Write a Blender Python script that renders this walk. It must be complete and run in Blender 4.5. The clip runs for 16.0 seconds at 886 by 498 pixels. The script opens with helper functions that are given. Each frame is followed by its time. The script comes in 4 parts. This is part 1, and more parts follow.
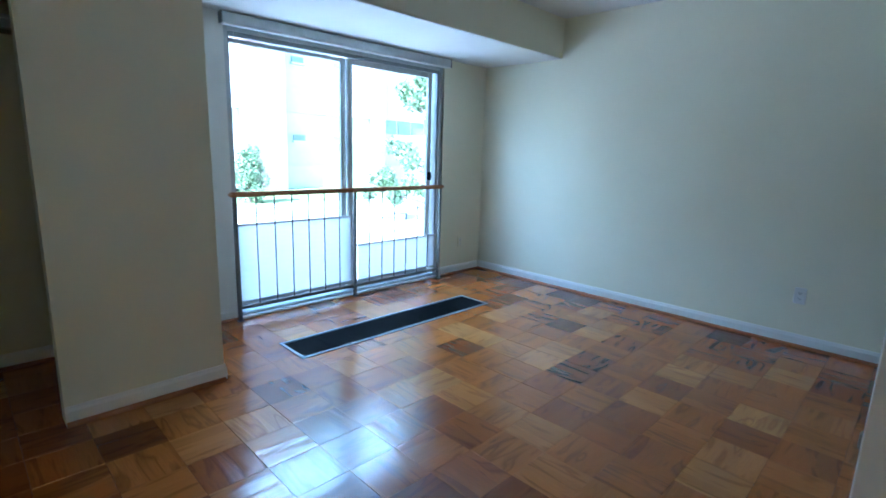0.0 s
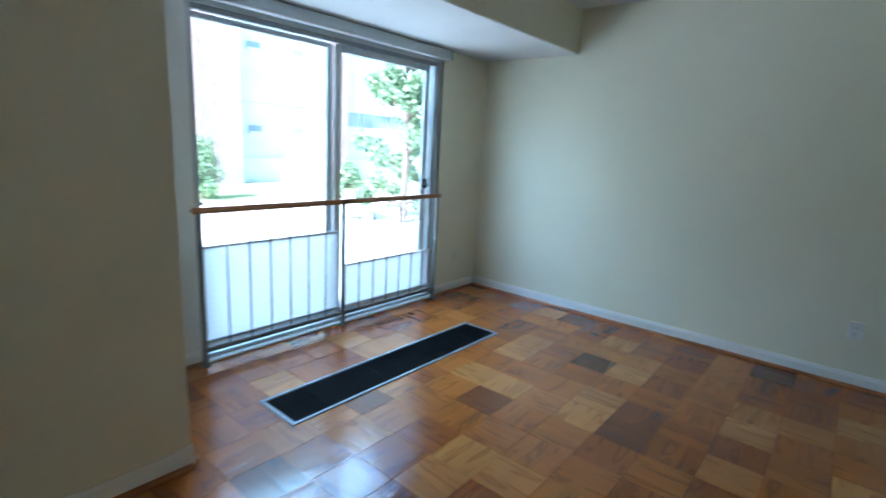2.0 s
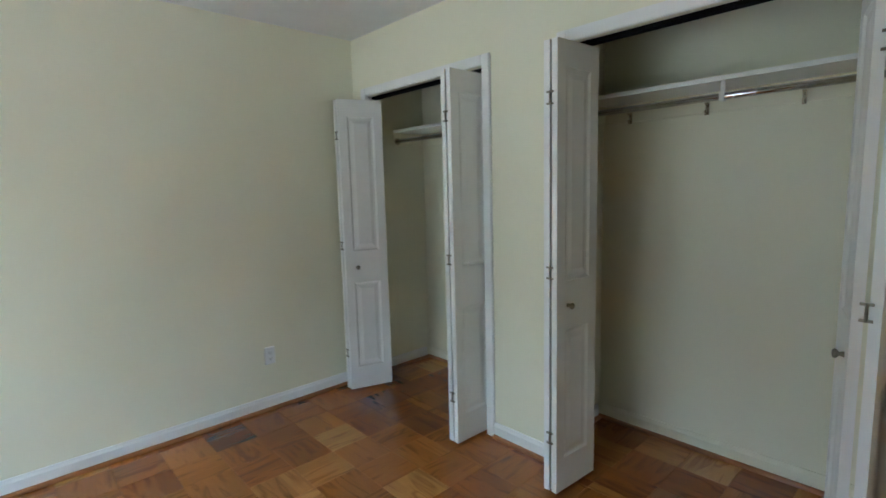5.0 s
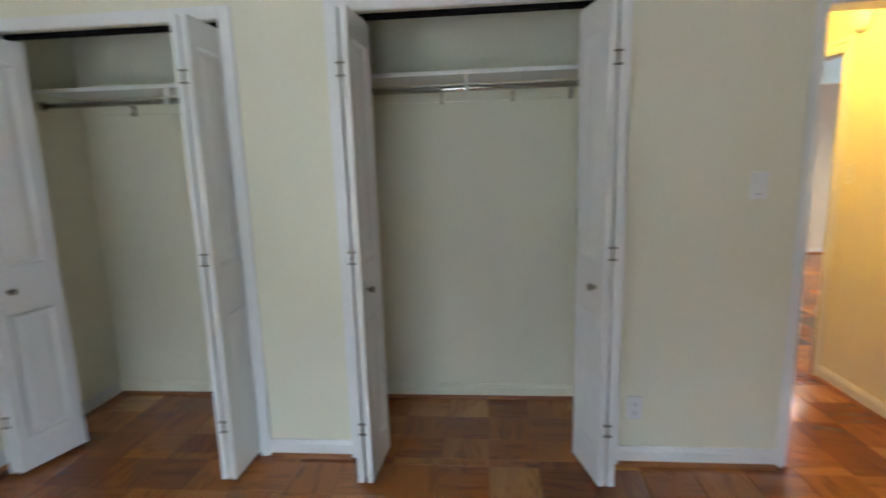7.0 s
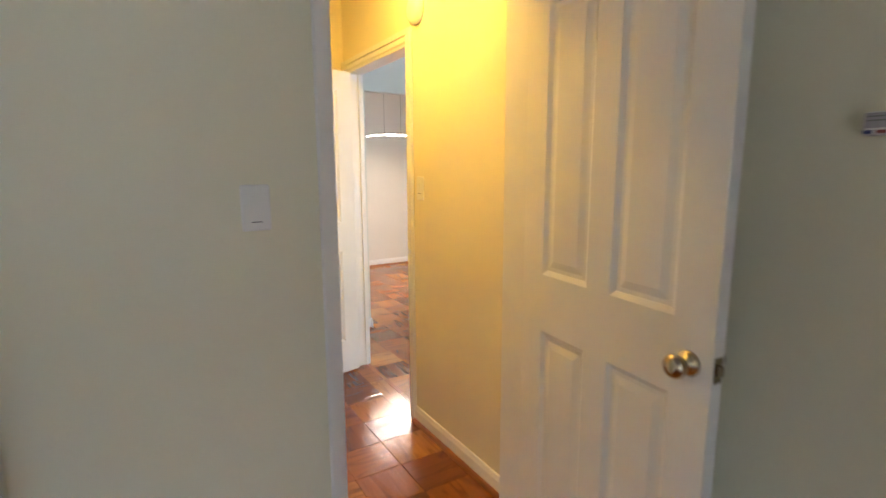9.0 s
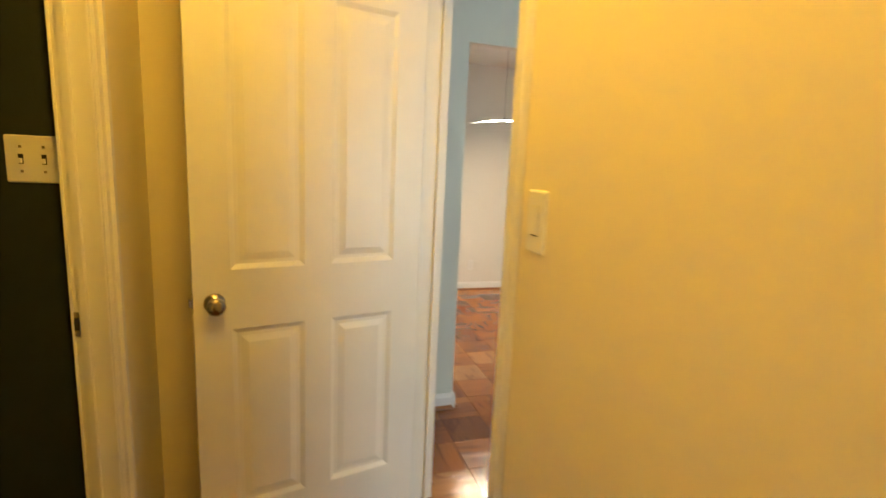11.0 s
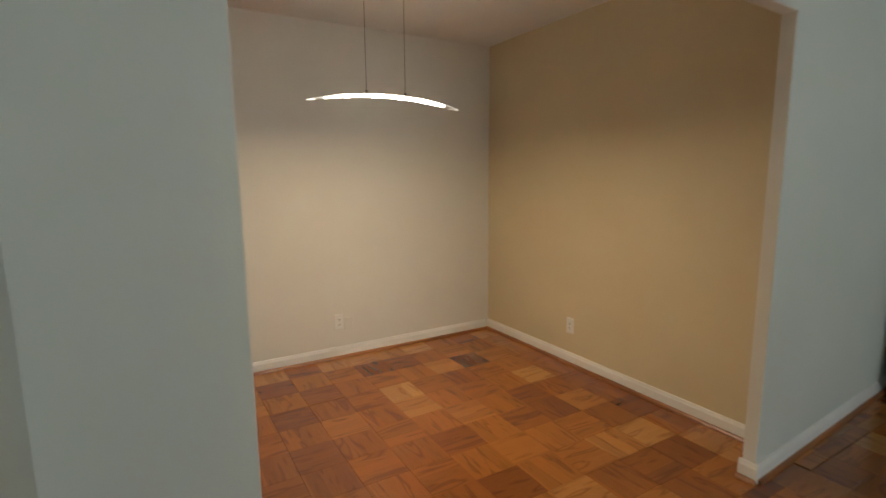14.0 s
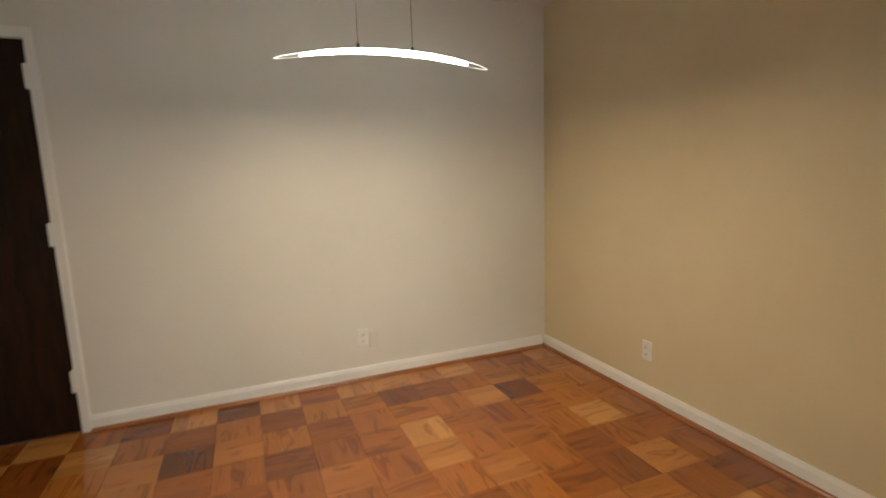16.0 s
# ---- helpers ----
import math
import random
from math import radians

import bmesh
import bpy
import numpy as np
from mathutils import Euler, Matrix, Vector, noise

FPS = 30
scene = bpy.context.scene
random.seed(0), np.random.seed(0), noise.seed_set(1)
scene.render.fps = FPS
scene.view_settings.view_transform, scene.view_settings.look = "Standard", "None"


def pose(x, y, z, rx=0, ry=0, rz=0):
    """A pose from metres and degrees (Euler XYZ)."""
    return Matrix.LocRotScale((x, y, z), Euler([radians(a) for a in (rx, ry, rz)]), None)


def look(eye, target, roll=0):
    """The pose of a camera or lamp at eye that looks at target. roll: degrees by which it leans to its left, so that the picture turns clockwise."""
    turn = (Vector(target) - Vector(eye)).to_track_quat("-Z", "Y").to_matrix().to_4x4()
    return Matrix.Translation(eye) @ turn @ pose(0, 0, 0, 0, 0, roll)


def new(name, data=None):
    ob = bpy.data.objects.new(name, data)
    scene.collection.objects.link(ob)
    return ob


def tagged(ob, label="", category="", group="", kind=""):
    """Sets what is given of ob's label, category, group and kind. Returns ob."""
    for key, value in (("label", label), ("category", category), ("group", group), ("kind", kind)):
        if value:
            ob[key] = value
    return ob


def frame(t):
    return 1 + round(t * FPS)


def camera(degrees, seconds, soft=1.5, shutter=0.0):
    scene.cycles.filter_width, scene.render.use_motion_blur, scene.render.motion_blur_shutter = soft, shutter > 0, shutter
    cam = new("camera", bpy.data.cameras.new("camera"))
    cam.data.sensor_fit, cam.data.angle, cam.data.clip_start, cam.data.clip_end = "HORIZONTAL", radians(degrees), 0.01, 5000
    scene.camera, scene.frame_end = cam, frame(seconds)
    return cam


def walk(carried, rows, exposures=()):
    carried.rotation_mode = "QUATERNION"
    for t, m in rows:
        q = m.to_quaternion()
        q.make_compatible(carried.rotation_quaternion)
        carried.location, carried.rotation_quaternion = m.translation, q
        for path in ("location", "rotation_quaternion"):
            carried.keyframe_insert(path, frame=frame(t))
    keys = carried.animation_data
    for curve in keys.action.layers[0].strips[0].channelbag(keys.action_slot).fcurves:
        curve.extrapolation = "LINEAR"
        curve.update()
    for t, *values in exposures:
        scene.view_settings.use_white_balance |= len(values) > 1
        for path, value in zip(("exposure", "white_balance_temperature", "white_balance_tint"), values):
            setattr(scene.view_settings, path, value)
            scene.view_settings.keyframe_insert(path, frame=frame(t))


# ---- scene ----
cam = camera(84.2, 16.0, shutter=0.5)
PATH = [
    (0, (-0.36, 0.207, 1.264), (1.031, 1.59, 0.873), 1.8),
    (0.5, (-0.33, 0.238, 1.22), (1.098, 1.569, 0.783), 2.1),
    (1, (-0.304, 0.392, 1.258), (1.037, 1.812, 0.827), 1.7),
    (1.5, (-0.25, 0.629, 1.296), (1.076, 2.084, 0.943), 1.4),
    (2, (-0.167, 0.898, 1.344), (1.34, 2.146, 0.933), 3.1),
    (2.4, (-0.094, 1.085, 1.327), (1.68, 1.941, 0.981), 4.2),
    (2.5, (-0.067, 1.135, 1.322), (1.77, 1.833, 0.952), 4.6),
    (3, (-0.023, 1.454, 1.341), (1.944, 1.663, 1.05), 3.2),
    (3.5, (0.027, 1.734, 1.354), (1.976, 1.409, 1.047), 1.2),
    (4, (0.2, 1.891, 1.374), (2.0, 1.069, 1.088), 0.0),
    (4.2, (0.284, 1.927, 1.404), (2.023, 0.973, 1.151), -1.1),
    (6.3, (1.169, 2.15, 1.433), (2.007, 0.365, 1.094), 0.4),
    (6.5, (1.226, 2.175, 1.42), (1.931, 0.334, 1.083), -0.7),
    (7, (1.32, 2.19, 1.408), (1.5, 0.226, 1.07), -1.7),
    (7.5, (1.199, 2.078, 1.413), (0.915, 0.131, 1.055), -0.9),
    (8, (0.909, 1.896, 1.42), (0.33, 0.002, 1.146), 0.5),
    (8.5, (0.653, 1.624, 1.383), (-0.27, -0.117, 1.039), -0.6),
    (8.7, (0.567, 1.5, 1.378), (-0.474, -0.178, 1.06), -0.3),
    (10.8, (-0.330, 0.095, 1.376), (-0.960, -1.770, 1.044), 2.6),
    (11, (-0.342, -0.043, 1.381), (-0.910, -1.931, 1.047), 2.6),
    (11.3, (-0.383, -0.253, 1.372), (-0.801, -2.176, 1.015), 0.9),
    (11.5, (-0.421, -0.424, 1.353), (-0.858, -2.343, 0.998), 0.1),
    (12, (-0.484, -0.809, 1.405), (-1.23, -2.625, 1.022), -1.6),
    (12.5, (-0.607, -1.122, 1.397), (-1.549, -2.862, 1.104), -1.2),
    (13, (-0.738, -1.341, 1.438), (-1.783, -3.027, 1.187), -0.7),
    (13.5, (-0.891, -1.535, 1.426), (-2.005, -3.172, 1.143), -0.6),
    (14, (-1.063, -1.647, 1.388), (-2.069, -3.35, 1.091), -0.5),
    (14.5, (-1.298, -1.7, 1.352), (-2.04, -3.525, 1.01), -0.1),
    (15, (-1.493, -1.707, 1.336), (-2.039, -3.597, 0.975), 0.5),
    (15.2, (-1.505, -1.74, 1.346), (-2.056, -3.627, 0.976), -0.7),
    (15.5, (-1.551, -1.84, 1.325), (-2.133, -3.717, 0.953), -0.8),
    (16, (-1.563, -2.112, 1.314), (-2.306, -3.946, 1.02), -2.0),
]
# Exposure and white balance follow the clip's own camera
walk(cam, [(t, look(eye, target, roll)) for t, eye, target, roll in PATH],
     [(0.0, 2.65, 4350, 3), (0.5, 2.6, 4400, 3), (1.0, 2.42, 4500, 2), (1.5, 2.45, 4650, 2), (2.5, 2.33, 4900, 0), (3.5, 2.25, 5450, -2), (4.2, 2.65, 5600, 2),
      (6.5, 3.07, 5650, 10), (8.0, 3.0, 5800, 15), (8.7, 2.92, 5850, 15), (10.8, 2.5, 6600, 8), (11.5, 2.35, 6800, 8), (12.0, 2.0, 6900, 8),
      (13.0, 1.75, 6800, 9), (14.0, 1.85, 6650, 9), (15.0, 2.08, 6600, 8), (16.0, 2.15, 6250, 6)])

# ---- world and light ----
world = bpy.data.worlds.new("sky")
scene.world = world
world.use_nodes = True
wn = world.node_tree
sky = wn.nodes.new("ShaderNodeTexSky")
sky.sky_type = "NISHITA"
sky.sun_disc = False
sky.sun_elevation, sky.sun_rotation = radians(43), radians(255)
wn.links.new(sky.outputs[0], wn.nodes["Background"].inputs[0])
wn.nodes["Background"].inputs[1].default_value = 0.15
sun = new("sun", bpy.data.lights.new("sun", "SUN"))
sun.data.energy, sun.data.angle, sun.data.color = 5.0, radians(0.5), (1.0, 0.97, 0.92)
sun.matrix_world = look((0, 0, 30), (27, 7, 4))

# unseen area lamp added outside above the bedroom window's head, standing in for sky light
day = new("window_fill_light", bpy.data.lights.new("window_fill_light", "AREA"))
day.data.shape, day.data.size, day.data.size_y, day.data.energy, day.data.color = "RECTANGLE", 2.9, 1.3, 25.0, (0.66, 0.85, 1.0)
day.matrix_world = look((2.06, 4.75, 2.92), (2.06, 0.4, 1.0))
# area lamp added in the living room's unseen window, standing in for daylight
day2 = new("living_fill_light", bpy.data.lights.new("living_fill_light", "AREA"))
day2.data.shape, day2.data.size, day2.data.size_y, day2.data.energy, day2.data.color = "RECTANGLE", 2.5, 1.6, 6.0, (0.80, 0.92, 1.0)
day2.matrix_world = look((-3.05, 1.99, 1.22), (-3.05, 0.0, 1.22))

# ---- materials ----
def material(name):
    m = bpy.data.materials.new(name)
    m.use_nodes = True
    return m, m.node_tree.nodes, m.node_tree.links, m.node_tree.nodes["Principled BSDF"]


def surface(name, low, high, rough=0.5, scale=6.0, fine=180.0, bump=0.08, metal=0.0, spread=0.06, stretch=(1, 1, 1), coat=0.0):
    """Two-scale mottled surface: broad stains in the colour, fine grain in the relief."""
    m, n, l, p = material(name)
    tc = n.new("ShaderNodeTexCoord")
    mp = n.new("ShaderNodeMapping")
    mp.inputs["Scale"].default_value = stretch
    l.new(tc.outputs["Object"], mp.inputs["Vector"])
    a = n.new("ShaderNodeTexNoise")
    a.inputs["Scale"].default_value, a.inputs["Detail"].default_value = scale, 5
    b = n.new("ShaderNodeTexNoise")
    b.inputs["Scale"].default_value, b.inputs["Detail"].default_value = fine, 3
    for t in (a, b):
        l.new(mp.outputs[0], t.inputs["Vector"])
    r = n.new("ShaderNodeValToRGB")
    r.color_ramp.elements[0].position, r.color_ramp.elements[1].position = 0.32, 0.68
    r.color_ramp.elements[0].color, r.color_ramp.elements[1].color = (*low, 1), (*high, 1)
    l.new(a.outputs[0], r.inputs[0])
    l.new(r.outputs[0], p.inputs["Base Color"])
    q = n.new("ShaderNodeMapRange")
    q.inputs["To Min"].default_value, q.inputs["To Max"].default_value = max(0.02, rough - spread), min(1, rough + spread)
    l.new(a.outputs[0], q.inputs["Value"])
    l.new(q.outputs[0], p.inputs["Roughness"])
    p.inputs["Metallic"].default_value = metal
    p.inputs["Coat Weight"].default_value = coat
    bp = n.new("ShaderNodeBump")
    bp.inputs["Strength"].default_value, bp.inputs["Distance"].default_value = bump, 0.004
    l.new(b.outputs[0], bp.inputs["Height"])
    l.new(bp.outputs[0], p.inputs["Normal"])
    return m


def parquet(name):
    """Oak block: its own tone from the object's random number, growth rings and fibres along x, a worn gloss coat."""
    m, n, l, p = material(name)
    tc = n.new("ShaderNodeTexCoord")
    info = n.new("ShaderNodeObjectInfo")
    off = n.new("ShaderNodeVectorMath")
    off.operation = "MULTIPLY"
    comb = n.new("ShaderNodeCombineXYZ")
    for i in range(3):
        l.new(info.outputs["Random"], comb.inputs[i])
    l.new(comb.outputs[0], off.inputs[0])
    off.inputs[1].default_value = (37.0, 91.0, 13.0)
    add = n.new("ShaderNodeVectorMath")
    l.new(tc.outputs["Object"], add.inputs[0])
    l.new(off.outputs[0], add.inputs[1])
    mp = n.new("ShaderNodeMapping")
    mp.inputs["Scale"].default_value = (1.0, 5.5, 1.0)
    l.new(add.outputs[0], mp.inputs["Vector"])
    rings = n.new("ShaderNodeTexNoise")
    rings.inputs["Scale"].default_value, rings.inputs["Detail"].default_value, rings.inputs["Distortion"].default_value = 3.0, 1.2, 0.6
    l.new(mp.outputs[0], rings.inputs["Vector"])
    mul = n.new("ShaderNodeMath")
    mul.operation = "MULTIPLY"
    mul.inputs[1].default_value = 6.0
    l.new(rings.outputs[0], mul.inputs[0])
    pp = n.new("ShaderNodeMath")
    pp.operation = "PINGPONG"
    pp.inputs[1].default_value = 1.0
    l.new(mul.outputs[0], pp.inputs[0])
    mp2 = n.new("ShaderNodeMapping")
    mp2.inputs["Scale"].default_value = (6.0, 150.0, 6.0)
    l.new(add.outputs[0], mp2.inputs["Vector"])
    fibre = n.new("ShaderNodeTexNoise")
    fibre.inputs["Scale"].default_value, fibre.inputs["Detail"].default_value = 2.0, 4.0
    l.new(mp2.outputs[0], fibre.inputs["Vector"])
    # dark mineral streaks, rare
    mp3 = n.new("ShaderNodeMapping")
    mp3.inputs["Scale"].default_value = (3.0, 15.0, 3.0)
    l.new(add.outputs[0], mp3.inputs["Vector"])
    streak = n.new("ShaderNodeTexNoise")
    streak.inputs["Scale"].default_value, streak.inputs["Detail"].default_value = 1.6, 3.0
    l.new(mp3.outputs[0], streak.inputs["Vector"])
    sr = n.new("ShaderNodeValToRGB")
    sr.color_ramp.elements[0].position, sr.color_ramp.elements[1].position = 0.66, 0.80
    l.new(streak.outputs[0], sr.inputs[0])
    tone = n.new("ShaderNodeValToRGB")
    cr = tone.color_ramp
    cr.elements[0].position, cr.elements[0].color = 0.0, (0.14, 0.043, 0.010, 1)
    cr.elements[1].position, cr.elements[1].color = 1.0, (0.47, 0.215, 0.055, 1)
    for pos, c in ((0.08, (0.215, 0.061, 0.011, 1)), (0.35, (0.29, 0.087, 0.013, 1)), (0.75, (0.365, 0.126, 0.020, 1))):
        e = cr.elements.new(pos)
        e.color = c
    l.new(info.outputs["Random"], tone.inputs[0])
    m1 = n.new("ShaderNodeMix")
    m1.data_type, m1.blend_type = "RGBA", "MULTIPLY"
    rr = n.new("ShaderNodeValToRGB")
    rr.color_ramp.elements[0].position, rr.color_ramp.elements[1].position = 0.0, 0.4
    rr.color_ramp.elements[0].color, rr.color_ramp.elements[1].color = (0.52, 0.45, 0.38, 1), (1, 1, 1, 1)
    l.new(pp.outputs[0], rr.inputs[0])
    m1.inputs[0].default_value = 0.7
    l.new(tone.outputs[0], m1.inputs[6])
    l.new(rr.outputs[0], m1.inputs[7])
    m2 = n.new("ShaderNodeMix")
    m2.data_type, m2.blend_type = "RGBA", "MULTIPLY"
    fr = n.new("ShaderNodeValToRGB")
    fr.color_ramp.elements[0].position, fr.color_ramp.elements[1].position = 0.3, 0.6
    fr.color_ramp.elements[0].color, fr.color_ramp.elements[1].color = (0.80, 0.76, 0.70, 1), (1.05, 1.03, 1, 1)
    l.new(fibre.outputs[0], fr.inputs[0])
    m2.inputs[0].default_value = 0.6
    l.new(m1.outputs[2], m2.inputs[6])
    l.new(fr.outputs[0], m2.inputs[7])
    m3 = n.new("ShaderNodeMix")
    m3.data_type = "RGBA"
    dim = n.new("ShaderNodeMath")
    dim.operation = "MULTIPLY"
    dim.inputs[1].default_value = 0.75
    l.new(sr.outputs[0], dim.inputs[0])
    l.new(dim.outputs[0], m3.inputs[0])
    l.new(m2.outputs[2], m3.inputs[6])
    m3.inputs[7].default_value = (0.07, 0.028, 0.01, 1)
    # narrow slats glued side by side, each a shade apart
    sep = n.new("ShaderNodeSeparateXYZ")
    l.new(tc.outputs["Object"], sep.inputs[0])
    cut = n.new("ShaderNodeMath")
    cut.operation = "MULTIPLY_ADD"
    cut.inputs[1].default_value, cut.inputs[2].default_value = 15.0, 0.5
    l.new(sep.outputs[1], cut.inputs[0])
    flo = n.new("ShaderNodeMath")
    flo.operation = "FLOOR"
    l.new(cut.outputs[0], flo.inputs[0])
    pair = n.new("ShaderNodeCombineXYZ")
    l.new(flo.outputs[0], pair.inputs[0])
    l.new(info.outputs["Random"], pair.inputs[1])
    wn1 = n.new("ShaderNodeTexWhiteNoise")
    l.new(pair.outputs[0], wn1.inputs["Vector"])
    lift = n.new("ShaderNodeMapRange")
    lift.inputs["To Min"].default_value, lift.inputs["To Max"].default_value = 0.86, 1.10
    l.new(wn1.outputs[0], lift.inputs["Value"])
    sc = n.new("ShaderNodeVectorMath")
    sc.operation = "SCALE"
    l.new(m3.outputs[2], sc.inputs[0])
    l.new(lift.outputs[0], sc.inputs["Scale"])
    l.new(sc.outputs[0], p.inputs["Base Color"])
    wear = n.new("ShaderNodeTexNoise")
    wear.inputs["Scale"].default_value, wear.inputs["Detail"].default_value = 7.0, 4.0
    l.new(add.outputs[0], wear.inputs["Vector"])
    q = n.new("ShaderNodeMapRange")
    q.inputs["To Min"].default_value, q.inputs["To Max"].default_value = 0.10, 0.21
    l.new(wear.outputs[0], q.inputs["Value"])
    l.new(q.outputs[0], p.inputs["Roughness"])
    p.inputs["Specular IOR Level"].default_value = 0.75
    b1 = n.new("ShaderNodeBump")
    b1.inputs["Strength"].default_value, b1.inputs["Distance"].default_value = 0.16, 0.0012
    l.new(fibre.outputs[0], b1.inputs["Height"])
    b2 = n.new("ShaderNodeBump")
    b2.inputs["Strength"].default_value, b2.inputs["Distance"].default_value = 0.7, 0.004
    l.new(rings.outputs[0], b2.inputs["Height"])
    l.new(b1.outputs[0], b2.inputs["Normal"])
    l.new(b2.outputs[0], p.inputs["Normal"])
    return m


def glow(name, colour, strength):
    m, n, l, p = material(name)
    p.inputs["Base Color"].default_value = (0.9, 0.9, 0.9, 1)
    p.inputs["Emission Color"].default_value = (*colour, 1)
    p.inputs["Emission Strength"].default_value = strength
    return m


def clear(name, tint=(1, 1, 1), rough=0.0):
    m, n, l, p = material(name)
    p.inputs["Base Color"].default_value = (*tint, 1)
    p.inputs["Roughness"].default_value = rough
    p.inputs["Transmission Weight"].default_value = 1.0
    p.inputs["IOR"].default_value = 1.02
    return m


CREAM = surface("cream wall paint", (0.775, 0.75, 0.575), (0.81, 0.785, 0.615), 0.55, 1.6, 260, 0.12)
HALLPAINT = surface("warm hall paint", (0.79, 0.73, 0.55), (0.83, 0.77, 0.59), 0.5, 1.6, 260, 0.12)
DINEPAINT = surface("off-white dining paint", (0.70, 0.685, 0.625), (0.74, 0.725, 0.665), 0.55, 1.6, 260, 0.12)
TANPAINT = surface("warm cream dining paint", (0.63, 0.545, 0.36), (0.67, 0.585, 0.40), 0.55, 1.6, 260, 0.12)
BLUEPAINT = surface("pale grey-blue living paint", (0.63, 0.675, 0.63), (0.67, 0.715, 0.67), 0.55, 1.6, 260, 0.12)
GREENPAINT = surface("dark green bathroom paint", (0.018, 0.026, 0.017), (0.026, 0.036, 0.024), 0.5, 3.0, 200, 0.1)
CEIL = surface("white ceiling paint", (0.74, 0.74, 0.72), (0.80, 0.80, 0.78), 0.8, 2.0, 220, 0.15)
TRIM = surface("white gloss trim paint", (0.78, 0.78, 0.75), (0.84, 0.84, 0.81), 0.32, 3.0, 90, 0.05)
OAK = parquet("oak parquet block")
SHOE = surface("stained oak moulding", (0.24, 0.085, 0.024), (0.36, 0.14, 0.042), 0.35, 4.0, 60, 0.1, stretch=(1, 1, 8))
SUBFLOOR = surface("dark floor bed", (0.04, 0.022, 0.012), (0.06, 0.03, 0.018), 0.7)
BLACK = surface("black grille metal", (0.004, 0.004, 0.0045), (0.008, 0.008, 0.009), 0.65, 20, 200, 0.1)
BLACK.node_tree.nodes["Principled BSDF"].inputs["Specular IOR Level"].default_value = 0.05
ALU = surface("mill aluminium", (0.50, 0.53, 0.54), (0.60, 0.63, 0.64), 0.42, 8, 200, 0.05, metal=0.3)
DARKALU = surface("darker grey aluminium", (0.24, 0.26, 0.27), (0.32, 0.34, 0.35), 0.45, 8, 200, 0.05, metal=0.3)
STEEL = surface("grey painted steel", (0.17, 0.18, 0.17), (0.24, 0.25, 0.24), 0.42, 10, 150, 0.08, metal=0.3)
RAILWOOD = surface("varnished oak handrail", (0.30, 0.13, 0.045), (0.46, 0.22, 0.08), 0.3, 5.0, 60, 0.08, stretch=(1, 9, 9))
NICKEL = surface("satin nickel", (0.42, 0.36, 0.27), (0.55, 0.48, 0.37), 0.25, 15, 200, 0.03, metal=1.0)
CHROME = surface("polished chrome", (0.55, 0.55, 0.55), (0.65, 0.65, 0.65), 0.15, 15, 200, 0.02, metal=1.0)
BRONZE = surface("dull brass hardware", (0.20, 0.18, 0.14), (0.30, 0.27, 0.21), 0.35, 15, 200, 0.03, metal=1.0)
PLASTIC = surface("white moulded plastic", (0.76, 0.76, 0.73), (0.82, 0.82, 0.79), 0.3, 5, 150, 0.02)
SLOT = surface("dark slot", (0.02, 0.02, 0.02), (0.03, 0.03, 0.03), 0.6)
WALNUT = surface("dark walnut veneer", (0.012, 0.006, 0.003), (0.032, 0.014, 0.007), 0.4, 5.0, 80, 0.1, stretch=(7, 7, 0.8))
WALNUT.node_tree.nodes["Principled BSDF"].inputs["Specular IOR Level"].default_value = 0.2
CANOPY = surface("brushed dark bronze", (0.05, 0.045, 0.04), (0.09, 0.08, 0.07), 0.4, 10, 200, 0.05, metal=0.7)
LAMPGLASS = clear("clear lamp glass")
PANE = clear("window glass")
LED = glow("lit frosted diffuser", (1.0, 0.90, 0.74), 7.0)
LEDEDGE = glow("edge-lit glass rim", (1.0, 0.93, 0.80), 0.5)
LEDSPOT = glow("bright diode lens", (1.0, 0.93, 0.80), 40.0)
HALLGLOW = glow("lit opal dome", (1.0, 0.56, 0.072), 10.7)
BRICK = surface("red-brown brick", (0.27, 0.185, 0.165), (0.34, 0.24, 0.215), 0.85, 3.0, 40, 0.3)
# shade on the brick piers' side, put into a lavender-grey colour
PIERSHADE = surface("lavender-grey pier shade", (0.32, 0.31, 0.35), (0.39, 0.38, 0.42), 0.8, 1.2, 40, 0.2)
CONCRETE = surface("white painted concrete", (0.58, 0.58, 0.57), (0.68, 0.68, 0.67), 0.8, 1.0, 60, 0.2)
DARKGLASS = surface("dark window glazing", (0.22, 0.25, 0.32), (0.30, 0.33, 0.40), 0.1, 1.0, 10, 0.0)
GRASS = surface("sunlit mown lawn", (0.20, 0.26, 0.10), (0.30, 0.36, 0.15), 0.9, 1.5, 60, 0.6)
# pale colour imitates glaring sunlit ground and bounces light indoors
BRIGHTGROUND = surface("pale bright-ground bounce", (0.54, 0.53, 0.51), (0.64, 0.63, 0.61), 0.85, 1.0, 50, 0.2)
LEAF = surface("green leaves", (0.12, 0.18, 0.085), (0.22, 0.29, 0.15), 0.5, 3.0, 50, 0.1)
BARK = surface("grey-brown bark", (0.10, 0.075, 0.055), (0.17, 0.13, 0.10), 0.9, 12, 60, 0.6)
SHEET = surface("tan card", (0.30, 0.22, 0.13), (0.36, 0.27, 0.17), 0.6)
LILAC = surface("faded lilac label", (0.34, 0.33, 0.37), (0.42, 0.41, 0.45), 0.6)
BLUEMARK = surface("dark blue print", (0.03, 0.05, 0.16), (0.04, 0.06, 0.2), 0.6)
REDMARK = surface("dull red print", (0.25, 0.06, 0.05), (0.3, 0.08, 0.06), 0.6)
